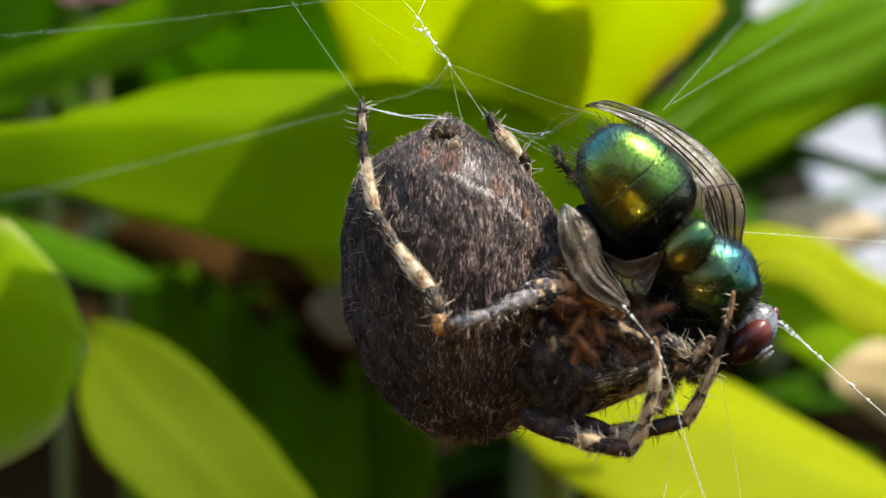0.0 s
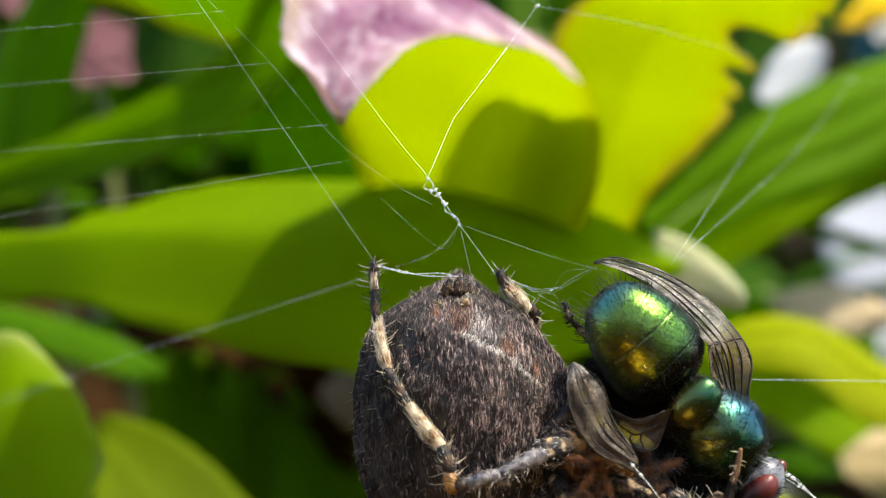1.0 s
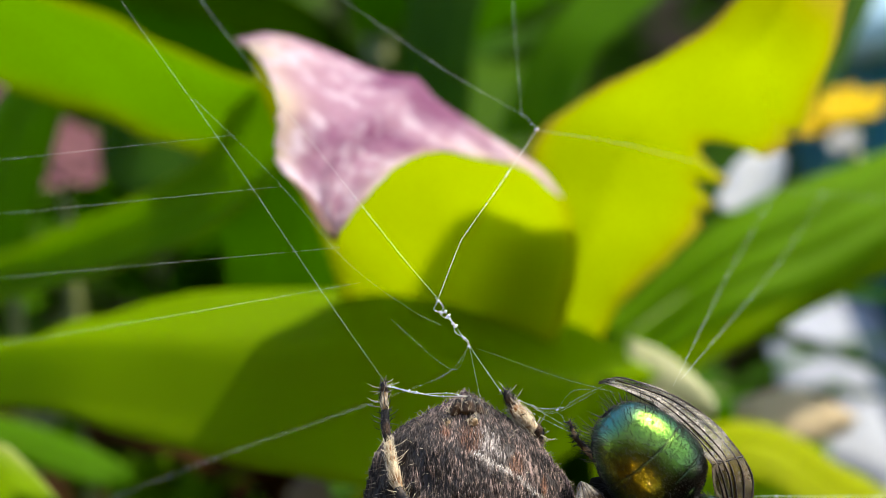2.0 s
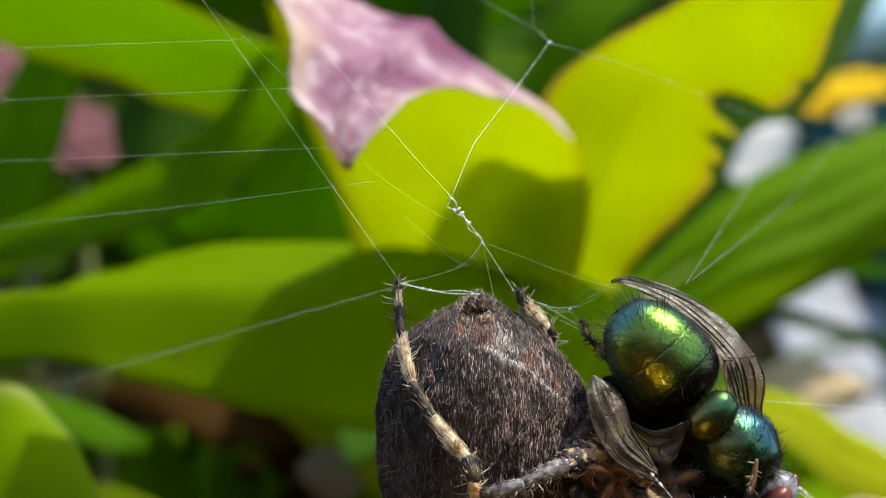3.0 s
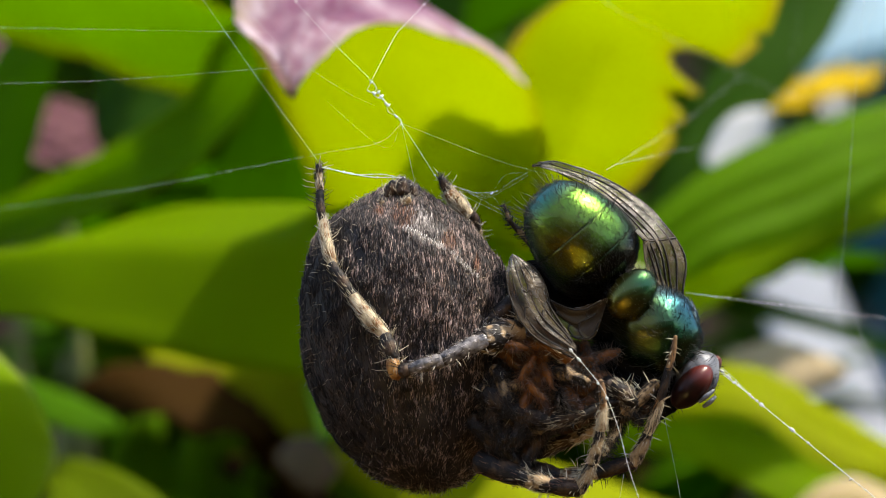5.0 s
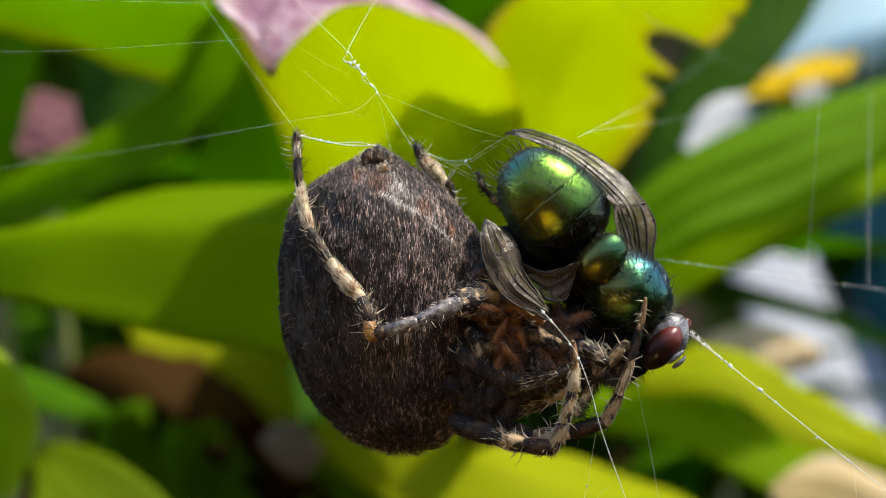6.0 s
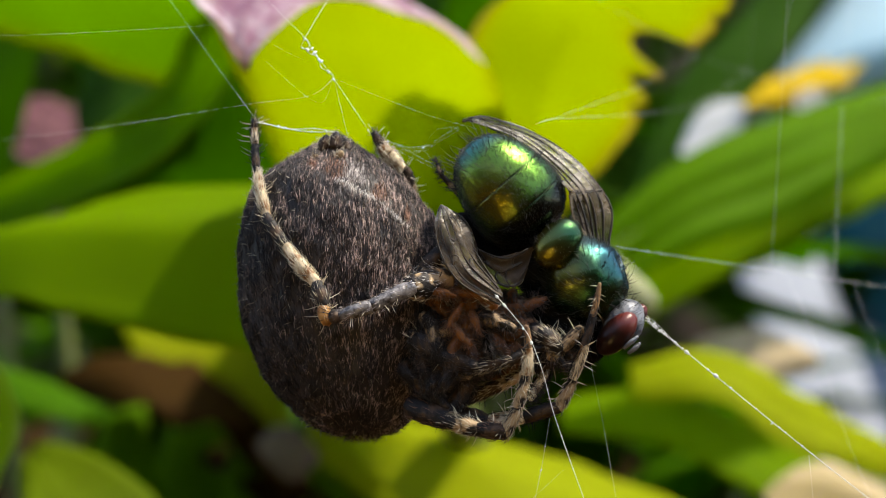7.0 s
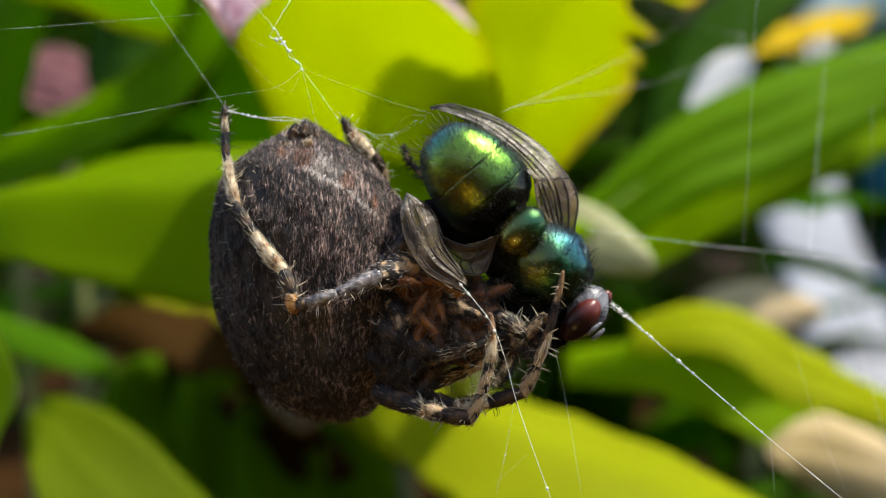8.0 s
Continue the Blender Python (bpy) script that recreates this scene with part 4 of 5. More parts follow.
    faces.append(tuple(reversed(range(along * around, (along + 1) * around))))
    shape = fit_normals_out({"verts": verts, "faces": faces, "values": {"pale": pale, "rust": rust}})
    abdomen = part("abdomen", shape, M_SKIN, spider, "dark brown swollen abdomen with rusty spots")
    skin = {"verts": verts, "faces": shape["faces"]}

    def near_band(p):
        return p.y < 1.5 and min(math.hypot(p.x - b.x, p.z - b.z) / (0.125 - 0.0030 * k) for k, b in enumerate(band)) < 1.0

    def near_rust(p):
        return p.y < 1.5 and any(((p.x - q[0]) / rx) ** 2 + ((p.z - q[2]) / rz) ** 2 < 0.9 for q, rx, rz in patches)

    seen = surface_points(skin, 78000, lambda p, n, r: p.y < 3.5, 3)
    # dark blotches stay nearly bare, most of them low on the flank
    def bare(p):
        blot = noise.noise(Vector((p.x * 2.4, p.y * 2.4, p.z * 1.1 + 9)))
        return blot + 0.05 * p.x + 0.03 * p.z < -0.24

    def flank_dark(p):
        """Past the pale streak the fur is short and dark."""
        return 0.9 if p.x > 0.9 and p.z > 2.7 - 0.80 * (p.x - 0.3) + 0.25 * noise.noise(p * 3) else 0.0

    # The upper sheen is put into hair colour: silvery hairs gather around q.
    def silvery(p):
        q = Vector((0.95, 0.00, 2.55))
        glow = math.exp(-(((p.x - q.x) / 0.75) ** 2 + ((p.z - q.z) / 0.95) ** 2))
        return 0.55 * noise.noise(p * 2.2) + 0.5 * noise.noise(p * 6) + glow > 0.62

    plain = [s for k, s in enumerate(seen) if not near_band(s[0]) and (k % 2 or not near_rust(s[0])) and (k % 4 == 0 or not bare(s[0]))]
    silver = [s for s in plain if silvery(s[0])]
    plain = [s for s in plain if not silvery(s[0])]
    part("silver_down", hairs(silver, 0.34, 0.0105, (0.1, 0, 0.8), 0.07, 0.10, 17), M_HAIR_SILVER, abdomen, "short silvery hairs", kind="stuff")
    # More drab hairs on the left put that flank's shade into colour.
    rosy = [s for s in plain if 0.6 * noise.noise(s[0] * 1.1) + 0.8 * noise.noise(Vector((s[0].x * 5, s[0].y * 5, s[0].z * 2.2))) + 0.34 * (s[0].x + 0.9) - 0.03 * abs(s[0].z - 0.5) - flank_dark(s[0]) > 0.0]
    drab = [s for s in plain if 0.6 * noise.noise(s[0] * 1.1) + 0.8 * noise.noise(Vector((s[0].x * 5, s[0].y * 5, s[0].z * 2.2))) + 0.34 * (s[0].x + 0.9) - 0.03 * abs(s[0].z - 0.5) - flank_dark(s[0]) <= 0.0]
    part("down", hairs(drab, 0.34, 0.0105, (0, 0, 0.8), 0.07, 0.09, 4), M_HAIR, abdomen, "short combed brown hairs", kind="stuff")
    part("rosy_down", hairs(rosy, 0.36, 0.0112, (0, 0, 0.8), 0.07, 0.10, 15), M_HAIR_ROSY, abdomen, "short combed rosy-brown hairs", kind="stuff")
    part("pale_down", hairs(surface_points(skin, 110000, lambda p, n, r: near_band(p) and noise.noise(p * 5) > -0.5, 44), 0.2, 0.010, (0.3, 0, 0.6), 0.08, 0.2, 5), M_HAIR_PALE, abdomen, "whitish hair streak", kind="stuff")
    part("rusty_down", hairs([s for k, s in enumerate(seen) if k % 2 == 0 and near_rust(s[0])], 0.24, 0.013, (0, 0, 0.7), 0.3, 0.2, 6), M_HAIR_RUST, abdomen, "rust-coloured hair spots", kind="stuff")
    part("fuzz", hairs(surface_points(skin, 1000, None, 7), 0.34, 0.0065, (0, 0, -0.35), 1.0, 0.25, 8), M_BRISTLE, abdomen, "thin pale standing bristles", kind="stuff")
    # spinnerets
    for p0, p1, r in (((-0.29, 0.20, 4.09), (-0.13, 0.10, 4.69), 0.30), ((0.23, 0.00, 4.19), (0.25, 0.10, 4.82), 0.32), ((0.71, 0.40, 4.08), (0.50, 0.50, 4.72), 0.26), ((-0.50, -0.10, 3.60), (-0.60, -0.20, 3.93), 0.22), ((0.33, -0.30, 3.71), (0.50, -0.50, 3.95), 0.2)):
        sp = part("spinneret", tube([p0, Vector(p0).lerp(Vector(p1), 0.6), p1], [r * 0.8, r * 0.75, r * 0.35], 14, 10, 0.3), M_MOTTLE if r < 0.25 else M_BROWN, spider)
        part("fringe", hairs(surface_points(tube([p0, p1], [r, r * 0.5], 8, 3), 60, None, 9), 0.2, 0.008, (0, 0, 0.6), 0.5, 0.3, 10), M_BRISTLE, sp, kind="stuff")
    # carapace and mouthparts
    shell = body((4.34, 0.90, -2.51), (1.0, -0.10, -0.42), (0, -1, 0.2), [(-1.2, 0.3), (-0.8, 1.2), (0.3, 1.75), (1.8, 1.9), (3.2, 1.5), (4.1, 0.9), (4.5, 0.2)], 1.0, 0.9, 36, 30, 0.25)
    shell = fit_normals_out(shell)
    carapace = part("carapace", shell, M_SHELL, spider, "dark orange-brown head shield")
    part("fur", hairs(surface_points(shell, 1500, None, 11), 0.32, 0.010, (0.5, 0, -0.2), 0.5, 0.35, 12), M_HAIR, carapace, kind="stuff")
    for p0, p1, r in (((6.61, -0.90, -3.27), (7.98, -0.60, -2.98), 0.62), ((6.73, -0.70, -4.11), (8.31, -0.40, -3.81), 0.60)):
        part("jaw", tube([p0, Vector(p0).lerp(Vector(p1), 0.55), p1], [r * 0.8, r, r * 0.5], 14, 12, 0.15), M_SHELL, spider)
    for pts in (((5.69, -0.80, -3.07), (6.19, -1.00, -3.37), (6.58, -1.20, -3.88), (6.99, -1.20, -4.45)), ((4.66, -0.80, -2.97), (5.16, -1.00, -3.37), (5.45, -1.30, -4.08), (5.86, -1.30, -4.73))):
        palp = tube(pts, [0.30, 0.32, 0.26, 0.18], 14, 28, 0.5)
        ob = part("palp", palp, M_SHELL, spider, "rusty brown feeler")
        part("fuzz", hairs(surface_points(palp, 500, None, 13), 0.30, 0.0095, (0, 0, -0.4), 0.6, 0.3, 14), M_HAIR_ROSY, ob, kind="stuff")

    lumps = (((4.13, -1.00, -2.14), 0.62, M_SHELL), ((4.75, -1.00, -1.73), 0.5, M_RUST), ((5.47, -1.00, -2.34), 0.6, M_RUST), ((5.04, -1.30, -3.46), 0.6, M_RUST), ((4.12, -1.20, -3.47), 0.62, M_MOTTLE),
             ((6.19, -1.00, -2.14), 0.5, M_SHELL), ((6.46, -1.40, -2.95), 0.55, M_MOTTLE), ((7.33, -0.90, -2.45), 0.5, M_SHELL), ((4.44, -1.00, -4.50), 0.7, M_BROWN), ((5.68, -1.00, -4.71), 0.6, M_MOTTLE), ((3.64, -0.60, -5.35), 0.75, M_BROWN),
             ((5.23, -1.50, -1.82), 0.36, M_RUST), ((5.67, -1.60, -3.04), 0.34, M_RUST), ((4.86, -1.60, -2.73), 0.38, M_RUST), ((8.33, -0.20, -4.24), 0.6, M_BROWN), ((7.55, -0.80, -3.79), 0.5, M_MOTTLE), ((9.15, -0.30, -4.13), 0.45, M_SHELL),
             ((6.08, -1.4, -3.7), 0.35, M_DARKFLY), ((4.8, -1.2, -4.53), 0.7, M_BROWN), ((6.31, -1.0, -4.54), 0.6, M_MOTTLE), ((8.67, -1.0, -4.24), 0.5, M_MOTTLE), ((7.65, -0.5, -3.79), 0.6, M_BROWN), ((3.96, -1.4, -3.47), 0.6, M_MOTTLE), ((5.04, -0.5, -5.69), 0.75, M_BROWN), ((7.22, -0.8, -2.41), 0.7, M_SHELL), ((5.11, -1.75, -3.49), 0.4, M_RUST), ((4.49, -1.9, -1.84), 0.3, M_RUST), ((3.54, -1.0, -4.3), 0.6, M_BROWN), ((8.17, -0.4, -5.19), 0.45, M_STRAW))
    for k, (at, r, material) in enumerate(lumps):
        way = Vector(((0.75, -0.15, -0.75), (1.0, -0.1, -0.35), (0.35, -0.2, -1.0), (-0.5, -0.2, -0.9), (0.9, -0.1, 0.3))[k % 5]).normalized()
        ln = r * 1.75
        lump = fit_normals_out(body(Vector(at) - way * ln, way, (0, -1, 0), [(0, 0.1), (ln * 0.15, r * 0.5), (ln * 0.6, r * 0.68), (ln * 1.2, r * 0.6), (ln * 1.8, r * 0.42), (ln * 2, 0.1)], 0.75, 0.9, 36, 32, 0.3))
        ob = part("coxa", lump, material, spider)
        part("fuzz", hairs(surface_points(lump, 220 if material is M_RUST else 620, None, 300 + k), 0.36, 0.010, (0.2, -0.2, -0.5), 0.5, 0.35, 310 + k), M_HAIR_RUST if material is M_RUST else M_HAIR, ob, kind="stuff")

    legs = {
        "hanging": [
            ("tarsus", (-2.98, -0.10, 5.35), (-2.97, -0.14, 4.98), 0.10, 0.14, M_BROWN, M_BLACK, 30),
            ("tarsus", (-2.97, -0.14, 5.02), (-2.95, -0.20, 4.28), 0.13, 0.16, M_STRAW, M_BLACK, 30),
            ("metatarsus", (-2.95, -0.20, 4.34), (-2.84, -0.50, 3.08), 0.15, 0.17, M_BROWN, M_BLACK, 60),
            ("metatarsus", (-2.84, -0.50, 3.13), (-2.41, -1.00, 1.30), 0.16, 0.20, M_STRAW, M_BRISTLE, 90),
            ("tibia", (-2.47, -1.00, 1.38), (-1.65, -1.50, 0.10), 0.21, 0.25, M_BROWN, M_BRISTLE, 50),
            ("tibia", (-1.67, -1.50, 0.14), (-0.41, -2.00, -1.48), 0.23, 0.26, M_STRAW, M_BRISTLE, 80),
            ("patella", (-0.45, -2.00, -1.40), (-0.12, -2.20, -2.33), 0.27, 0.28, M_BROWN, M_BRISTLE, 40),
            ("patella", (-0.20, -2.20, -2.33), (0.00, -2.30, -3.01), 0.25, 0.25, M_AMBER, M_BRISTLE, 30),
            ("femur", (0.08, -2.40, -2.81), (0.44, -2.45, -2.74), 0.25, 0.27, M_BROWN, M_HAIR, 20),
            ("femur", (0.40, -2.45, -2.74), (1.69, -2.60, -2.40), 0.24, 0.30, M_GLOSS, M_HAIR_SILVER, 70),
            ("femur", (1.65, -2.60, -2.40), (3.32, -2.20, -1.64), 0.30, 0.33, M_GLOSS, M_HAIR_SILVER, 80),
            ("coxa", (3.16, -2.10, -1.70), (4.63, -1.20, -1.31), 0.50, 0.55, M_MOTTLE, M_HAIR_PALE, 170),
        ],
        "raised": [
            ("tarsus", (1.73, 1.10, 4.97), (2.03, 1.20, 4.42), 0.15, 0.20, M_BROWN, M_BLACK, 40),
            ("tarsus", (2.01, 1.20, 4.46), (2.18, 1.25, 4.17), 0.21, 0.24, M_RUST, M_BLACK, 20),
            ("metatarsus", (2.07, 1.20, 4.38), (2.76, 1.60, 3.51), 0.26, 0.34, M_STRAW, M_BRISTLE, 110),
            ("tibia", (2.72, 1.60, 3.59), (3.07, 3.00, 3.14), 0.30, 0.32, M_BROWN, M_BLACK, 60),
            ("tibia", (3.05, 3.00, 3.18), (2.99, 5.50, 2.37), 0.32, 0.34, M_MOTTLE, M_BLACK, 60),
        ],
        "low": [
            ("femur", (3.03, -0.20, -6.11), (4.63, -1.20, -6.79), 0.62, 0.46, M_BROWN, M_HAIR_RUST, 70),
            ("patella", (4.55, -1.20, -6.75), (5.68, -1.50, -7.13), 0.42, 0.40, M_MOTTLE, M_BRISTLE, 60),
            ("tibia", (5.64, -1.50, -7.09), (6.80, -1.70, -7.27), 0.38, 0.36, M_BROWN, M_HAIR_RUST, 60),
            ("tibia", (6.72, -1.70, -7.31), (7.23, -1.90, -6.24), 0.30, 0.26, M_MOTTLE, M_BRISTLE, 60),
            ("metatarsus", (7.19, -1.90, -6.32), (7.54, -2.10, -5.05), 0.26, 0.24, M_MOTTLE, M_BRISTLE, 50),
            ("metatarsus", (7.52, -2.10, -5.09), (7.67, -2.20, -4.03), 0.24, 0.20, M_STRAW, M_BRISTLE, 40),
            ("tarsus", (7.65, -2.20, -4.11), (7.57, -2.20, -3.18), 0.19, 0.14, M_TAWNY, M_BLACK, 40),
        ],
        "front": [
            ("femur", (4.20, 0.20, -6.35), (6.14, -0.30, -6.79), 0.46, 0.40, M_BROWN, M_HAIR_RUST, 70),
            ("patella", (6.06, -0.30, -6.79), (7.57, -0.60, -6.64), 0.36, 0.34, M_STRAW, M_BLACK, 50),
            ("tibia", (7.52, -0.60, -6.64), (8.89, -0.90, -6.26), 0.34, 0.32, M_BROWN, M_BLACK, 70),
            ("tibia", (8.81, -0.90, -6.32), (9.43, -1.20, -5.11), 0.28, 0.26, M_MOTTLE, M_BRISTLE, 50),
            ("metatarsus", (9.39, -1.20, -5.19), (9.87, -1.60, -3.86), 0.25, 0.22, M_STRAW, M_BLACK, 50),
            ("metatarsus", (9.83, -1.60, -3.94), (10.17, -1.80, -2.73), 0.20, 0.18, M_BROWN, M_BLACK, 40),
            ("tarsus", (10.15, -1.80, -2.83), (10.46, -1.80, -1.53), 0.17, 0.10, M_TAWNY, M_BLACK, 40),
        ],
        "tucked": [
            ("femur", (3.70, 0.60, -5.23), (5.35, 0.20, -5.87), 0.5, 0.42, M_BROWN, M_BRISTLE, 60),
            ("tibia", (5.26, 0.20, -5.87), (6.79, 0.00, -5.29), 0.36, 0.30, M_BROWN, M_BRISTLE, 50),
            ("metatarsus", (6.68, -0.30, -5.33), (7.97, -0.70, -4.77), 0.28, 0.24, M_MOTTLE, M_BRISTLE, 50),
            ("tarsus", (7.93, -0.70, -4.81), (9.39, -0.90, -4.30), 0.22, 0.16, M_BROWN, M_BLACK, 40),
        ],
        "folded": [
            ("femur", (4.25, -0.80, -4.51), (3.30, -1.30, -3.38), 0.5, 0.48, M_MOTTLE, M_HAIR, 200),
            ("patella", (3.30, -1.30, -3.50), (4.11, -1.50, -4.27), 0.40, 0.34, M_BROWN, M_HAIR, 140),
            ("tibia", (4.00, -1.50, -4.23), (5.65, -1.40, -4.72), 0.34, 0.30, M_BROWN, M_HAIR, 160),
            ("metatarsus", (5.56, -1.40, -4.72), (7.09, -1.30, -4.44), 0.28, 0.22, M_BROWN, M_BRISTLE, 70),
            ("tarsus", (7.00, -1.30, -4.44), (8.33, -1.20, -3.92), 0.22, 0.16, M_BROWN, M_BLACK, 40),
        ],
        "upper": [
            ("femur", (4.65, -1.00, -2.04), (3.61, -1.20, -0.80), 0.44, 0.40, M_MOTTLE, M_HAIR_PALE, 120),
            ("patella", (3.65, -1.20, -0.88), (4.45, -0.80, 0.02), 0.36, 0.30, M_BROWN, M_BLACK, 60),
            ("tibia", (4.37, -0.80, -0.06), (5.22, -1.60, -1.20), 0.28, 0.30, M_MOTTLE, M_BRISTLE, 70),
            ("metatarsus", (5.14, -1.60, -1.12), (6.43, -1.80, -2.42), 0.26, 0.22, M_RUST, M_BRISTLE, 60),
        ],
        "grasping": [
            ("femur", (6.96, -0.40, -4.12), (8.12, -1.20, -3.26), 0.42, 0.40, M_BROWN, M_HAIR, 120),
            ("tibia", (8.08, -1.20, -3.34), (9.02, -1.40, -4.07), 0.34, 0.30, M_BROWN, M_BRISTLE, 60),
            ("metatarsus", (8.96, -1.40, -4.03), (9.78, -1.40, -3.25), 0.26, 0.22, M_MOTTLE, M_BLACK, 50),
        ],
    }
    seed = 30
    for which, leg in legs.items():
        for name, p0, p1, r0, r1, material, hair, count in leg:
            seed += 1
            a, b = Vector(p0), Vector(p1)
            if which in ("low", "front", "tucked"):
                r0, r1 = r0 * 0.82, r1 * 0.82
            bow = (b - a).orthogonal().normalized() * (b - a).length * 0.03
            shape = tube([a, a.lerp(b, 0.3) + bow, a.lerp(b, 0.7) + bow, b], [r0 * 0.85, (r0 * 2 + r1) / 3 * 1.08, (r0 + r1 * 2) / 3 * 1.05, r1 * 0.85], 14, 18, 0.12)
            ob = part(name, shape, material, spider)
            way = (a - b).normalized() * 0.5
            dense = 3 if material is M_STRAW or which in ("folded", "upper", "grasping", "tucked") else 2 if which != "hanging" else 1
            part("fuzz", hairs(surface_points(shape, count * dense, None, seed), 0.40 if material is M_STRAW else 0.26, 0.0095, way * 3.0, 0.28 if material is M_STRAW else 0.5, 0.14, seed), hair, ob, kind="stuff")
            for q in surface_points(shape, 10, None, seed + 500):
                part("spine", hairs([q], 0.52, 0.018, way * 0.6, 1.0, 0.2, seed + round(q[0].x * 100)), M_BRISTLE if seed % 3 else M_BLACK, ob)


build_spider()


# ---------------- fly ----------------
def build_fly():
    fly = thing("greenbottle_fly", (9.29, 0.00, 0.02), "metallic green blowfly with red eyes caught by the spider", "fly")
    axis = Vector((0.65, 0.10, -0.76)).normalized()
    tail = Vector((5.48, -0.5, 4.16))
    face = (0.15, -1.0, 0.1)
    # abdomen rings, each overlapping the next
    full = [(0.0, 0.3), (0.12, 0.72), (0.36, 1.06), (0.8, 1.40), (1.3, 1.64), (1.9, 1.82), (2.7, 1.93), (3.4, 1.90), (4.1, 1.55), (4.6, 0.8)]
    prof = spline([(s, r, 0) for s, r in full], 60)
    cuts = ((0.0, 2.06, True), (2.06, 3.35, False), (3.35, 4.6, False))
    for k, (s0, s1, last) in enumerate(cuts):
        ends = [s0, s0 + 0.03, s0 + 0.08] + [s0 + (s1 - s0) * f for f in (0.2, 0.4, 0.6, 0.8)] + [s1 - 0.08, s1 - 0.03, s1]
        if k == 0:
            ends = [0.0, 0.05, 0.12, 0.24, 0.4, 0.65, 0.95, 1.3, 1.65, s1 - 0.06, s1]
        sel = []
        for s in ends:
            i = min(range(len(prof)), key=lambda j: abs(prof[j].x - s))
            j = i + 1 if prof[i].x <= s and i + 1 < len(prof) else max(i - 1, 0)
            f = (s - prof[i].x) / (prof[j].x - prof[i].x) if prof[j].x != prof[i].x else 0.0
            r = prof[i].y + (prof[j].y - prof[i].y) * f
            dip = 0.025 * max(math.exp(-((s - 2.06) / 0.04) ** 2), math.exp(-((s - 3.35) / 0.04) ** 2))
            sel.append((s, r - dip))
        shape = fit_normals_out(body(tail, axis, face, sel, 1.0, 0.92, 64, 45, 0.0, caps=False))
        d = Vector(axis)
        # Iridescent sheen baked in: blue grows as the shell turns edge-on.
        blue = []
        for v in shape["verts"]:
            q = Vector(v) - tail
            off = q - d * q.dot(d)
            flank = 1.0 + off.y / max(off.length, 0.05)
            b = max(0.0, 1.0 - q.dot(d) / 0.75) * 0.9 + 1.5 * max(0.0, flank - 0.42)
            blue.append(min(1.0, b))
        # Shade near the waist painted near-black by distance; ring seams join it.
        shade_and_seam = [min(1.0, max(0.0, ((Vector(v) - tail).dot(d) - 2.85 + 0.35 * noise.noise(Vector(v) * 1.2)) / 0.75)) for v in shape["verts"]]
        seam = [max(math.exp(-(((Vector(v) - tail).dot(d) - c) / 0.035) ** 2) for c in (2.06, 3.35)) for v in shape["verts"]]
        shade_and_seam = [max(a, b) for a, b in zip(shade_and_seam, seam)]
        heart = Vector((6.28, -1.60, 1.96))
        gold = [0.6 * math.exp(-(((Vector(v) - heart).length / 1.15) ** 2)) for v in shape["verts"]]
        shape["values"] = {"blue": blue, "shade_and_seam": shade_and_seam, "gold": gold}
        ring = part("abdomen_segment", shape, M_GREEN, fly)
        if k < 3:
            pts = surface_points(shape, 3200, None, 60 + k)
            part("fuzz", hairs(pts, 0.11, 0.0085, -axis * 0.7, 0.25, 0.12, 61 + k), M_BLACK, ring, kind="stuff")
            rim = [q for q in surface_points(shape, 700, None, 70 + k) if (q[0] - tail).dot(axis) < (1.15 if k == 0 else s0 + 0.2)]
            for q in rim[:(95 if k == 0 else 40)]:
                part("bristle", hairs([q], 0.70 if k == 0 else 0.5, 0.0145, -axis * 0.3, 1.0, 0.2, round(q[0].x * 999)), M_BLACK, ring)
    # thorax
    t0 = Vector((8.79, 0.20, 0.02))
    t_axis = Vector((11.20, 0.20, -2.49)) - t0
    t_axis.normalize()
    shape = fit_normals_out(body(t0, t_axis, face, [(0.0, 0.5), (0.3, 1.2), (1.0, 1.62), (1.8, 1.72), (2.6, 1.5), (3.2, 1.0), (3.45, 0.4)], 1.0, 0.95, 56, 36, 0.16))
    # Gold and blue sheen of the thorax painted by position.
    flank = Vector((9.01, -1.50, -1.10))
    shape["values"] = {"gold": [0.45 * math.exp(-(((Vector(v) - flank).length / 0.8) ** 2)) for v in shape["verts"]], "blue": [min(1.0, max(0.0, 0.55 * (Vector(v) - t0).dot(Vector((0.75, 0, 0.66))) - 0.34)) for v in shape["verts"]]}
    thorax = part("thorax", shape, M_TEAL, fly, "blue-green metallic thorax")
    part("fuzz", hairs(surface_points(shape, 2200, None, 80), 0.17, 0.0095, -t_axis * 0.7, 0.5, 0.2, 81), M_BLACK, thorax, kind="stuff")
    for q in surface_points(shape, 150, lambda p, n, r: n.y < 0.4, 82):
        part("bristle", hairs([q], 0.6, 0.019, -t_axis * 0.8, 0.9, 0.2, round(q[0].x * 999)), M_BLACK, thorax)
    # scutellum
    s0 = Vector((8.12, -1.20, -0.68))
    s_axis = Vector((9.82, -1.10, 1.01)) - s0
    s_axis.normalize()
    shape = fit_normals_out(body(s0, s_axis, face, [(0.0, 0.15), (0.15, 0.45), (0.6, 0.74), (1.3, 0.80), (1.95, 0.56), (2.25, 0.15)], 1.0, 0.9, 40, 24))
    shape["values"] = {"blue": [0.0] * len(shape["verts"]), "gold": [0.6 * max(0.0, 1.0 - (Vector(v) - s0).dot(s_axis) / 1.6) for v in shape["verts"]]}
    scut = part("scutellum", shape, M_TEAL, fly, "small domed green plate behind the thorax")
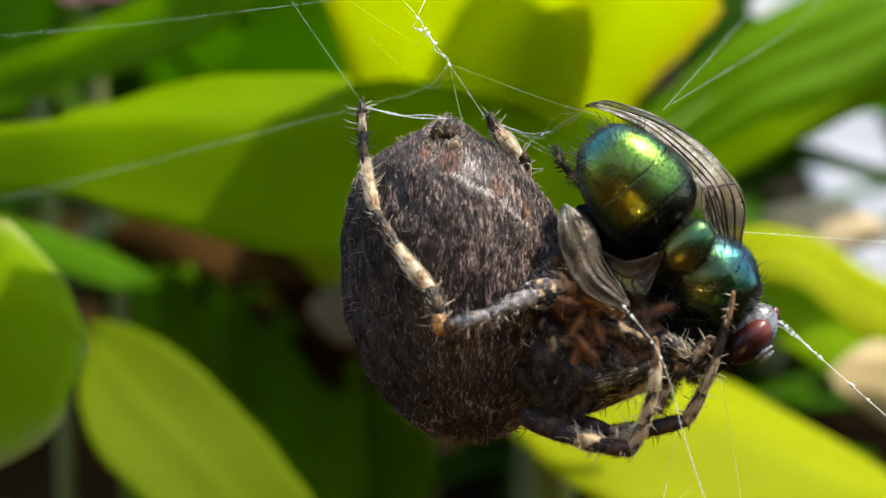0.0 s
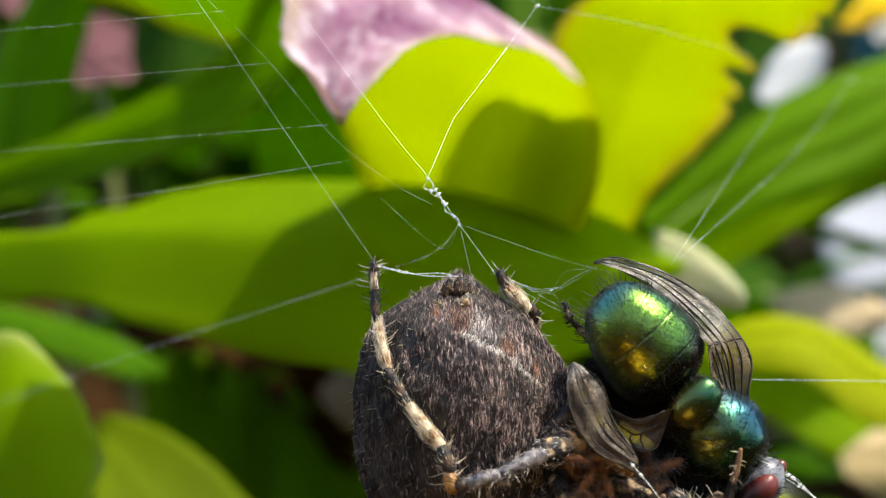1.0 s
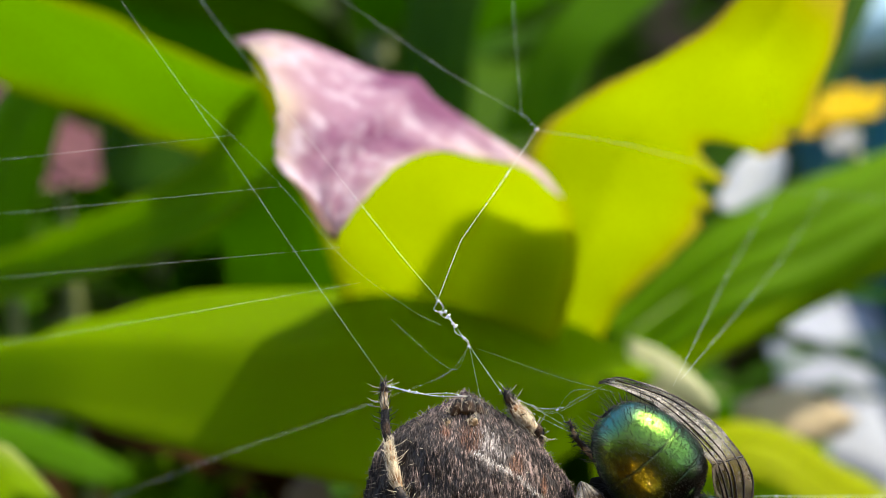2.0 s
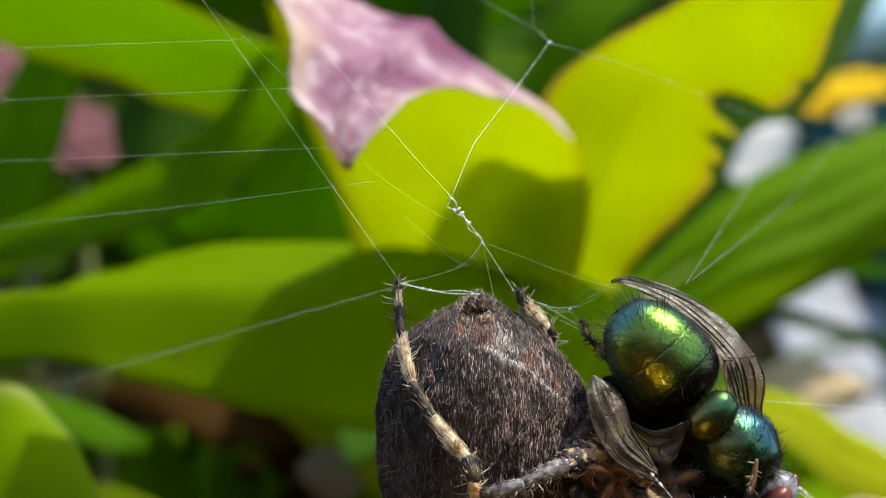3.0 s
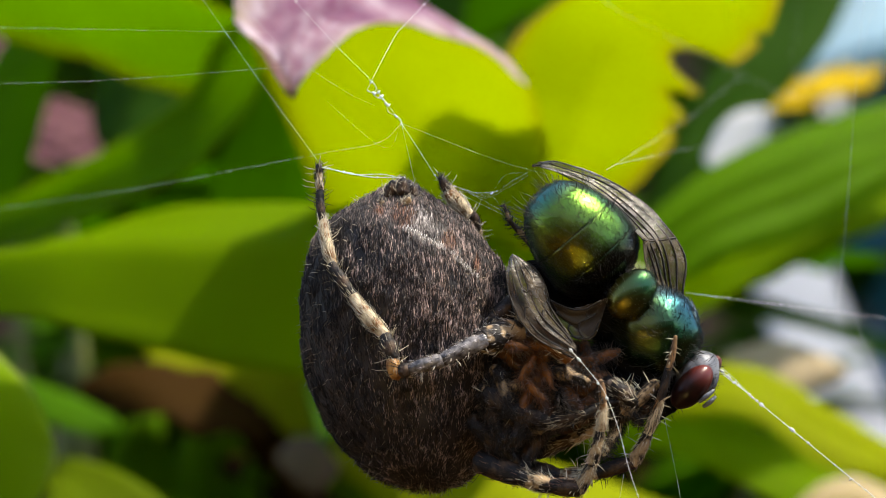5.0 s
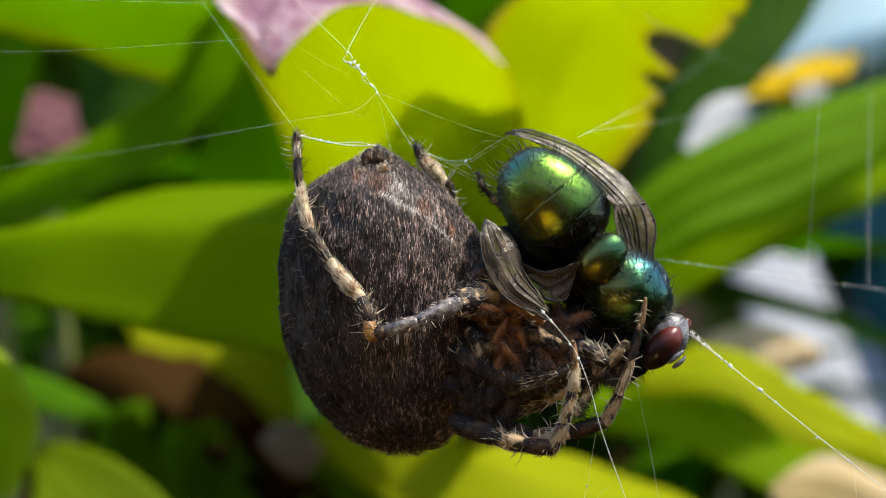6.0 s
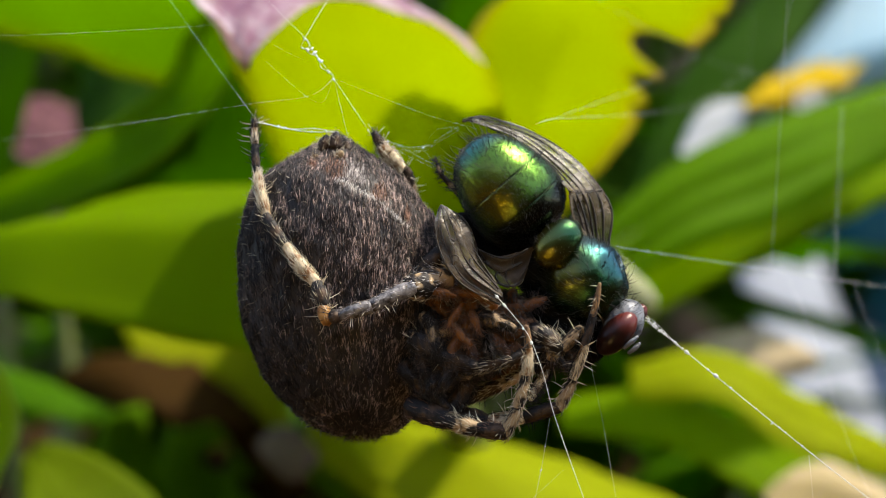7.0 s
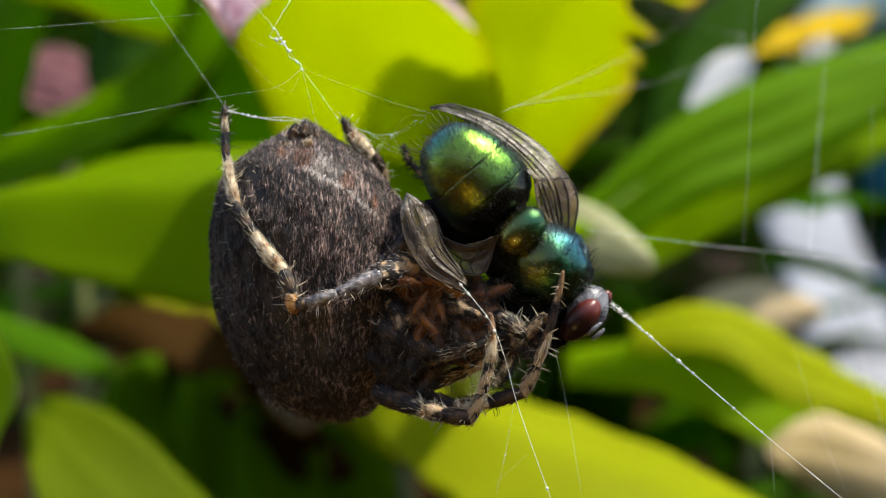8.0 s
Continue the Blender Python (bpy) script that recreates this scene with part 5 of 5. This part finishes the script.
    part("fuzz", hairs(surface_points(shape, 260, None, 84), 0.22, 0.010, -t_axis * 0.6, 0.8, 0.2, 85), M_BLACK, scut, kind="stuff")
    # underside, and a waist stretched behind the wing as added near-black filler
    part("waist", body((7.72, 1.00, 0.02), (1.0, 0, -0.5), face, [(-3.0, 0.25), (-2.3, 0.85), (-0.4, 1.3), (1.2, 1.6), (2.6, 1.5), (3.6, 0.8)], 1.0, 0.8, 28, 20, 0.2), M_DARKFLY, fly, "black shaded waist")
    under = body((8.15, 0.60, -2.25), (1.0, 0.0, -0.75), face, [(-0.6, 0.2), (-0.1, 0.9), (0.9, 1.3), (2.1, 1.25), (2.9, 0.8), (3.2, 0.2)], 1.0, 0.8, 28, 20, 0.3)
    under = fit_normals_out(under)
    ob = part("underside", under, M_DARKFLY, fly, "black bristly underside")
    part("fuzz", hairs(surface_points(under, 500, None, 95), 0.4, 0.010, (0.2, -0.3, -0.5), 0.7, 0.3, 96), M_BLACK, ob, kind="stuff")
    # head
    h = Vector((11.47, 0.10, -2.90))
    shape = fit_normals_out(body(h, (0.72, -0.1, -0.55), face, [(-0.7, 0.3), (-0.45, 0.78), (0.0, 0.98), (0.4, 0.86), (0.72, 0.5), (0.82, 0.1)], 1.05, 0.95, 40, 24, 0.08))
    head = part("head", shape, M_FACE, fly, "silver-grey fly face")
    part("fuzz", hairs(surface_points(shape, 200, None, 86), 0.32, 0.010, (0.4, -0.2, 0.1), 0.9, 0.25, 87), M_BLACK, head, kind="stuff")
    for at, r, w in (((11.19, -0.55, -3.39), 1.02, 0.60), ((12.15, 0.70, -2.54), 0.45, 0.34)):
        d = Vector((0.66, -0.05, 0.72)).normalized()
        shape = fit_normals_out(body(Vector(at) - d * r, d, (0, -1, 0), [(0.0, 0.1), (0.12 * r, w * 0.5), (0.5 * r, w * 0.9), (r, w), (1.5 * r, w * 0.88), (1.88 * r, w * 0.5), (2 * r, 0.1)], 0.95, 1.0, 40, 28))
        shape["values"] = {"red": [min(1.0, max(0.0, ((Vector(v) - Vector(at)).dot(d) / r - 0.05) / 0.75)) for v in shape["verts"]]}
        part("eye", shape, M_EYE, head, "dark red compound eye")
    for p in (((11.44, -0.70, -3.98), (11.69, -0.90, -3.77), (11.98, -0.90, -3.54)), ((11.66, -0.20, -4.14), (11.91, -0.30, -3.96), (12.12, -0.30, -3.76))):
        part("antenna", tube(p, [0.07, 0.10, 0.06], 8, 8), M_FACE, head)
    def wing(rows, veins, label, crumple=0.025, root=0.27):
        shape = leaf_shape(rows, bulge=0.22, keel=0.0, thick=0.03, along=36, across=18, ripple=0.2, pleat=crumple, seed=rows[0][0][0])
        shape["values"]["root"] = [1.0 - min(1.0, max(0.0, (v / 3 - root) / 0.08)) for _, v in shape["uv"]]
        ob = part("wing", shape, M_WING, fly, label)
        w, n = 19, 36

        def spot(u, v):
            a, b = min(u * n, n - 0.001), min(v * 18, 17.999)
            k, j = int(a), int(b)
            f, g = a - k, b - j
            q = [(Vector(shape["verts"][(k + x) * w + j + y]) + Vector(shape["verts"][(k + x) * w + j + y + 37 * 19])) / 2 for x in (0, 1) for y in (0, 1)]
            return (q[0] * (1 - g) + q[1] * g) * (1 - f) + (q[2] * (1 - g) + q[3] * g) * f

        for path in veins:
            part("vein", tube([spot(u, v) for u, v in path], [0.046, 0.026], 6, 28), M_VEIN, ob)

    wing([
        ((11.06, 0.4, 0.19), (10.19, -0.3, 0.33)),
        ((11.24, 0.5, 1.17), (9.59, -0.6, 1.16)),
        ((11.13, 0.6, 2.02), (9.45, -0.9, 1.98)),
        ((10.79, 0.6, 2.71), (9.38, -1.0, 2.32)),
        ((10.05, 0.7, 3.68), (8.75, -0.7, 3.01)),
        ((9.18, 0.8, 4.34), (8.04, -0.4, 3.92)),
        ((8.34, 0.8, 4.9), (7.3, -0.1, 4.64)),
        ((7.48, 0.7, 5.28), (6.59, 0.1, 4.96)),
        ((6.42, 0.6, 5.54), (5.93, 0.2, 5.2)),
        ((5.68, 0.5, 5.56), (5.56, 0.3, 5.33)),
        ((5.28, 0.4, 5.44), (5.27, 0.35, 5.38)),
    ], (((0, 0.0), (0.2, 0.0), (0.5, 0.0), (0.8, 0.0), (1, 0.3)), ((0, 0.14), (0.25, 0.16), (0.55, 0.17), (0.85, 0.12)), ((0, 0.3), (0.3, 0.33), (0.6, 0.34), (0.92, 0.3)),
        ((0.02, 0.45), (0.3, 0.5), (0.6, 0.52), (0.88, 0.6)), ((0.02, 0.62), (0.3, 0.68), (0.5, 0.70), (0.75, 0.85)), ((0.05, 0.8), (0.2, 0.84), (0.36, 0.88), (0.5, 0.98)),
        ((0.45, 0.34), (0.47, 0.42), (0.48, 0.51)), ((0.28, 0.5), (0.30, 0.6), (0.29, 0.68)), ((0.27, 0.0), (0.275, 0.3), (0.28, 0.7), (0.285, 1.0))),
        "smoky clear folded wing with dark veins", 0.025)
    wing([
        ((6.56, -2.2, -2.33), (6.67, -1.8, -1.81)),
        ((5.98, -2.3, -2.1), (6.34, -1.7, -1.2)),
        ((5.27, -2.3, -1.66), (5.87, -1.7, -0.69)),
        ((4.67, -2.3, -1.09), (5.75, -1.6, 0.02)),
        ((4.37, -2.2, -0.49), (5.55, -1.6, 0.63)),
        ((4.18, -2.0, 0.22), (5.28, -1.4, 1.12)),
        ((4.11, -1.8, 0.83), (4.83, -1.3, 1.45)),
        ((4.2, -1.6, 1.24), (4.63, -1.25, 1.54)),
        ((4.27, -1.4, 1.53), (4.36, -1.35, 1.6)),
    ], (((0, 0.03), (0.3, 0.0), (0.6, 0.0), (0.95, 0.05)), ((0, 0.18), (0.3, 0.16), (0.6, 0.18), (0.95, 0.2)), ((0, 0.34), (0.3, 0.33), (0.6, 0.36), (0.97, 0.4)),
        ((0.05, 0.5), (0.35, 0.5), (0.65, 0.54), (0.97, 0.6)), ((0.05, 0.66), (0.35, 0.7), (0.6, 0.72), (0.92, 0.78)), ((0.05, 0.85), (0.35, 0.88), (0.6, 0.92), (0.9, 1.0)),
        ((0.3, 0.5), (0.34, 0.6), (0.32, 0.7)), ((0.55, 0.36), (0.52, 0.45), (0.56, 0.54)), ((0.4, 0.16), (0.45, 0.25), (0.42, 0.34)), ((0.7, 0.55), (0.68, 0.65), (0.72, 0.75))),
        "crumpled smoky wing pressed against the spider", 0.03, 0.7)
    wing([
        ((7.9, -1.7, -0.06), (7.9, -1.7, -0.18)),
        ((7.56, -1.7, -0.22), (7.68, -1.5, -1.0)),
        ((7.04, -1.8, -0.37), (7.44, -1.5, -1.51)),
        ((6.54, -1.7, -0.43), (6.96, -1.6, -1.65)),
        ((6.04, -1.6, -0.22), (6.55, -1.6, -1.51)),
        ((5.6, -1.5, 0.18), (6.13, -1.7, -1.1)),
        ((5.39, -1.5, 0.33), (5.63, -1.6, -0.59)),
    ], (((0.1, 0.05), (0.4, 0.1), (0.7, 0.05), (0.95, 0.1)), ((0.2, 0.5), (0.4, 0.45), (0.6, 0.55), (0.9, 0.5)), ((0.15, 0.95), (0.4, 0.96), (0.7, 0.97), (0.95, 0.9)),
        ((0.3, 0.1), (0.33, 0.3), (0.3, 0.48)), ((0.45, 0.46), (0.5, 0.7), (0.47, 0.96)), ((0.6, 0.55), (0.66, 0.75), (0.62, 0.97)), ((0.75, 0.08), (0.72, 0.3), (0.78, 0.52))),
        "torn brown wing lobe with dark cells", 0.05, 2.0)
    # leg that sticks out beside the abdomen
    for name, p0, p1, r0, r1 in (("leg", (4.17, 0.8, 3.85), (4.4, 0.8, 3.14), 0.05, 0.09), ("leg", (4.36, 0.8, 3.22), (5.28, 1.0, 2.24), 0.09, 0.13)):
        shape = tube([p0, Vector(p0).lerp(Vector(p1), 0.5), p1], [r0, (r0 + r1) * 0.55, r1], 10, 10, 0.2)
        ob = part(name, shape, M_MOTTLE, fly, "thin brown bristly leg")
        part("fuzz", hairs(surface_points(shape, 150, None, 90), 0.28, 0.010, (-0.2, 0, 0.3), 0.8, 0.3, 91), M_BLACK, ob, kind="stuff")


build_fly()


# ---------------- web ----------------
def build_web():
    web = thing("spider_web", (0.25, -1.00, 6.64), "fine white silk threads of a torn orb web", "spider web")
    r = random.Random(3)

    def thread(points, radius=0.014, beads=0):
        pts = [Vector(p) for p in points]
        line = spline(pts, 160)
        gap, since, drops, rr = 0.30, 0.0, [], radius * 1.1
        for a, b in zip(line, line[1:]):
            since += (b - a).length
            if since > gap * r.uniform(0.6, 1.5):
                since = 0.0
                q = rr * r.uniform(0.7, 1.4)
                drops.append({"verts": [b + Vector(v) * q for v in ((1, 0, 0), (-1, 0, 0), (0, 1, 0), (0, -1, 0), (0, 0, 1), (0, 0, -1))],
                              "faces": [(0, 2, 4), (2, 1, 4), (1, 3, 4), (3, 0, 4), (2, 0, 5), (1, 2, 5), (3, 1, 5), (0, 3, 5)]})
        ob = part("thread", tube(pts, [radius * 0.36], 5, max(10, 8 * (len(pts) - 1))), M_SILK, web)
        if drops:
            part("glue_dots", join(*drops), M_SILK, ob, kind="stuff")
        for k in range(beads):
            i = r.randrange(len(pts) - 1)
            c = pts[i].lerp(pts[i + 1], r.random())
            s = radius * r.uniform(1.6, 2.6)
            part("silk_bead", fit_normals_out(body(c, pts[i + 1] - pts[i], (0, -1, 0.3), [(-s, s * 0.2), (-s * 0.5, s * 0.85), (s * 0.5, s * 0.85), (s, s * 0.2)], 1, 1, 8, 6)), M_SILK, ob)

    for at, size in (((3.50, 8.00, 15.99), 0.085), ((-0.55, -0.80, 7.86), 0.09), ((-0.66, -0.80, 8.03), 0.07), ((-0.93, -0.70, 8.43), 0.07), ((0.22, -1.20, 6.73), 0.07), ((0.05, -1.10, 7.01), 0.07), ((-0.28, -1.00, 7.47), 0.06), ((0.32, 2.40, 11.30), 0.045),
                     ((24.15, 48.00, 16.69), 0.09), ((-4.13, 4.50, 12.80), 0.05), ((17.19, -0.30, -6.96), 0.05), ((8.11, -1.00, -8.68), 0.05), ((3.70, 0.80, 4.27), 0.05)):
        c = Vector(at)
        knot = body(c - Vector((size, 0, size * 0.7)), (1, 0.1, 0.7), (0, -1, 0), [(0, 0.01), (size * 0.5, size * 0.5), (size * 1.3, size * 0.7), (size * 2.2, size * 0.25), (size * 2.6, 0.01)], 1, 1, 12, 10, size * 0.9)
        part("silk_knot", fit_normals_out(knot), M_SILK, web, "small clump of silk")
    thread([(-14.60, 18.00, 27.36), (-10.47, 13.00, 21.47), (-8.04, 10.00, 18.10), (-5.87, 7.00, 15.18), (-4.13, 4.50, 12.80), (-2.34, 1.60, 10.32), (-0.93, -0.70, 8.50)], 0.013, 10)
    thread([(-0.93, -0.70, 8.50), (-0.55, -0.80, 7.86), (0.22, -1.20, 6.73), (1.57, 1.00, 4.92)], 0.017, 6)
    thread([(-0.93, -0.70, 8.50), (-0.06, 1.60, 10.66), (0.32, 2.40, 11.30), (1.85, 5.00, 13.50), (3.50, 8.00, 15.99)], 0.018, 7)
    thread([(3.50, 8.00, 15.99), (2.88, 8.40, 16.68), (-0.34, 10.00, 18.82), (-3.46, 12.00, 21.34), (-8.55, 14.00, 25.23)], 0.012, 6)
    thread([(3.50, 8.00, 15.99), (8.56, 18.00, 16.43), (12.39, 26.00, 16.54), (20.21, 42.00, 16.70), (24.15, 48.00, 16.69), (35.90, 60.00, 17.10)], 0.012, 6)
    thread([(2.88, 8.40, 16.68), (2.81, 12.00, 21.38), (2.80, 16.00, 26.25)], 0.008)
    thread([(20.21, 42.00, 16.70), (14.47, 24.00, 11.05), (8.24, 1.00, 5.20)], 0.013)
    thread([(20.21, 42.00, 16.70), (19.65, 44.00, 26.93), (19.71, 46.00, 32.12)], 0.009)
    thread([(24.15, 48.00, 16.69), (18.26, 32.00, 11.55), (8.56, 1.20, 5.42)], 0.013, 3)
    thread([(24.15, 48.00, 16.69), (25.74, 50.00, 27.99), (26.96, 52.00, 34.15)], 0.009)
    thread([(-22.16, -13.00, 11.78), (-16.20, -7.00, 13.18), (-8.78, 2.00, 15.07)], 0.0062)
    thread([(-21.84, -14.00, 10.02), (-15.99, -8.00, 11.20), (-6.91, 0.80, 12.93)], 0.0062)
    thread([(-21.52, -15.00, 7.89), (-15.78, -9.00, 8.94), (-4.66, -0.30, 10.49)], 0.0062)
    thread([(-21.18, -16.00, 5.15), (-15.58, -10.00, 6.67), (-10.54, -5.00, 7.77), (-3.90, -0.40, 9.14)], 0.0062)
    thread([(-16.01, 5.00, 24.22), (-13.00, 4.00, 19.92), (-9.14, 2.40, 14.44), (-5.32, 0.90, 8.76), (-2.92, -0.10, 5.31)], 0.010)
    thread([(-10.53, 3.00, 16.63), (-7.09, 1.20, 13.12), (-4.45, 0.00, 10.01), (-2.10, -0.70, 8.18), (-0.78, -0.80, 7.48)], 0.0035)
    thread([(-2.73, -0.80, 7.75), (-0.47, -0.90, 5.85), (0.22, -1.20, 6.73)], 0.0045)
    thread([(0.22, -1.20, 6.73), (0.70, 0.00, 4.67)], 0.010)
    thread([(-1.04, -0.70, 8.54), (-0.74, -0.80, 8.24), (-0.83, -0.80, 7.90), (-0.40, -0.90, 7.64), (-0.28, -1.00, 7.22), (0.14, -1.10, 6.96), (0.26, -1.20, 6.63)], 0.028, 4)
    thread([(-0.99, -0.70, 8.33), (-1.08, -0.80, 8.07), (-0.61, -0.80, 7.94)], 0.02, 3)
    thread([(0.22, -1.20, 6.73), (3.70, 0.00, 5.53), (5.89, 0.40, 4.93)], 0.006, 2)
    thread([(-13.24, -19.0, 1.1), (-12.61, -17.5, 1.38), (-8.28, -11.0, 3.02), (-2.77, -5.8, 4.87), (-0.64, -3.0, 5.71), (0.22, -1.20, 6.73)], 0.0065)
    thread([(-2.97, -0.20, 5.22), (-1.95, -0.20, 5.01), (-1.02, -0.10, 4.83), (0.33, 0.00, 4.81)], 0.045)
    thread([(-2.82, -0.25, 5.25), (-1.74, -0.25, 4.92), (-0.50, -0.10, 4.93), (0.33, 0.00, 4.73)], 0.028)
    thread([(11.73, 5.00, 0.67), (16.50, 9.00, 0.41), (21.28, 13.00, 0.16), (26.06, 17.00, -0.10), (36.00, 25.30, -0.64)], 0.020, 14)
    thread([(19.22, 11.20, 0.27), (19.30, 8.50, 5.40), (19.36, 6.24, 10.22), (19.50, 4.20, 14.50)], 0.014, 5)
    thread([(19.36, 6.24, 10.22), (20.40, 5.60, 14.20)], 0.011)
    thread([(22.67, 14.20, 0.08), (24.40, 20.60, 7.00), (26.19, 26.69, 14.12), (27.60, 31.00, 19.00)], 0.015, 3)
    thread([(26.24, 17.2, -0.14), (26.08, 16.0, 3.56), (25.97, 15.0, 7.23)], 0.010)
    thread([(20.04, 11.6, 0.05), (21.0, 10.0, -3.37), (21.87, 9.0, -7.16), (23.09, 8.0, -10.84)], 0.010)
    thread([(23.69, 15.0, -0.05), (24.79, 13.0, -4.6), (25.5, 11.0, -8.72)], 0.010)
    thread([(12.35, 0.60, -2.60), (12.93, 1.60, -2.95), (14.30, 0.90, -4.25), (18.31, -2.00, -8.11), (21.40, -4.40, -11.00)], 0.036, 14)
    thread([(12.40, 0.50, -2.80), (13.40, 1.20, -3.45), (14.30, 0.90, -4.25)], 0.022, 3)
    thread([(12.30, 0.50, -2.45), (13.10, 1.40, -3.00), (13.90, 1.10, -3.90)], 0.016, 2)
    thread([(6.38, -2.40, -1.96), (7.07, -2.60, -2.80), (7.66, -2.70, -3.64), (8.15, -2.80, -5.00), (8.55, -2.80, -6.60), (9.35, -2.80, -9.01), (10.56, -2.80, -12.43)], 0.028, 7)
    thread([(10.18, 0.00, -4.50), (10.67, -0.00, -7.17), (11.14, 0.00, -10.26)], 0.010)
    thread([(8.49, -1.00, -6.68), (8.11, -1.00, -8.68), (7.75, -1.00, -10.19)], 0.012, 4)
    thread([(18.69, 0.20, -8.19), (18.83, 0.20, -10.40)], 0.010)
    thread([(7.76, -1.00, -9.75), (8.94, -1.50, -8.69)], 0.008)
    thread([(2.35, 1.20, 4.42), (3.70, 0.80, 4.27), (4.54, 0.60, 4.75), (5.46, 0.30, 5.21)], 0.006, 5)
    thread([(2.56, 1.20, 4.55), (3.50, 1.00, 4.12), (4.54, 0.70, 4.60), (5.16, 0.50, 4.95)], 0.005, 2)
    thread([(2.77, 1.20, 4.25), (3.71, 0.90, 4.15), (4.03, 0.90, 3.77), (4.34, 0.80, 3.28)], 0.005, 2)
    thread([(3.70, 0.80, 4.27), (4.23, 0.70, 4.96), (4.95, 0.50, 5.05)], 0.004)
    thread([(2.45, 1.20, 4.34), (3.28, 0.80, 3.85), (4.23, 0.80, 3.39)], 0.007, 3)
    thread([(2.24, 1.20, 4.63), (3.08, 1.00, 4.33), (3.92, 0.80, 4.36)], 0.012, 4)
    thread([(2.03, 1.20, 4.78), (3.29, 1.00, 4.07), (5.18, 0.80, 2.97)], 0.008)


build_web()


# ---------------- motion ----------------
def motions():
    """Nothing but the camera moves: spider and prey hang still."""


motions()
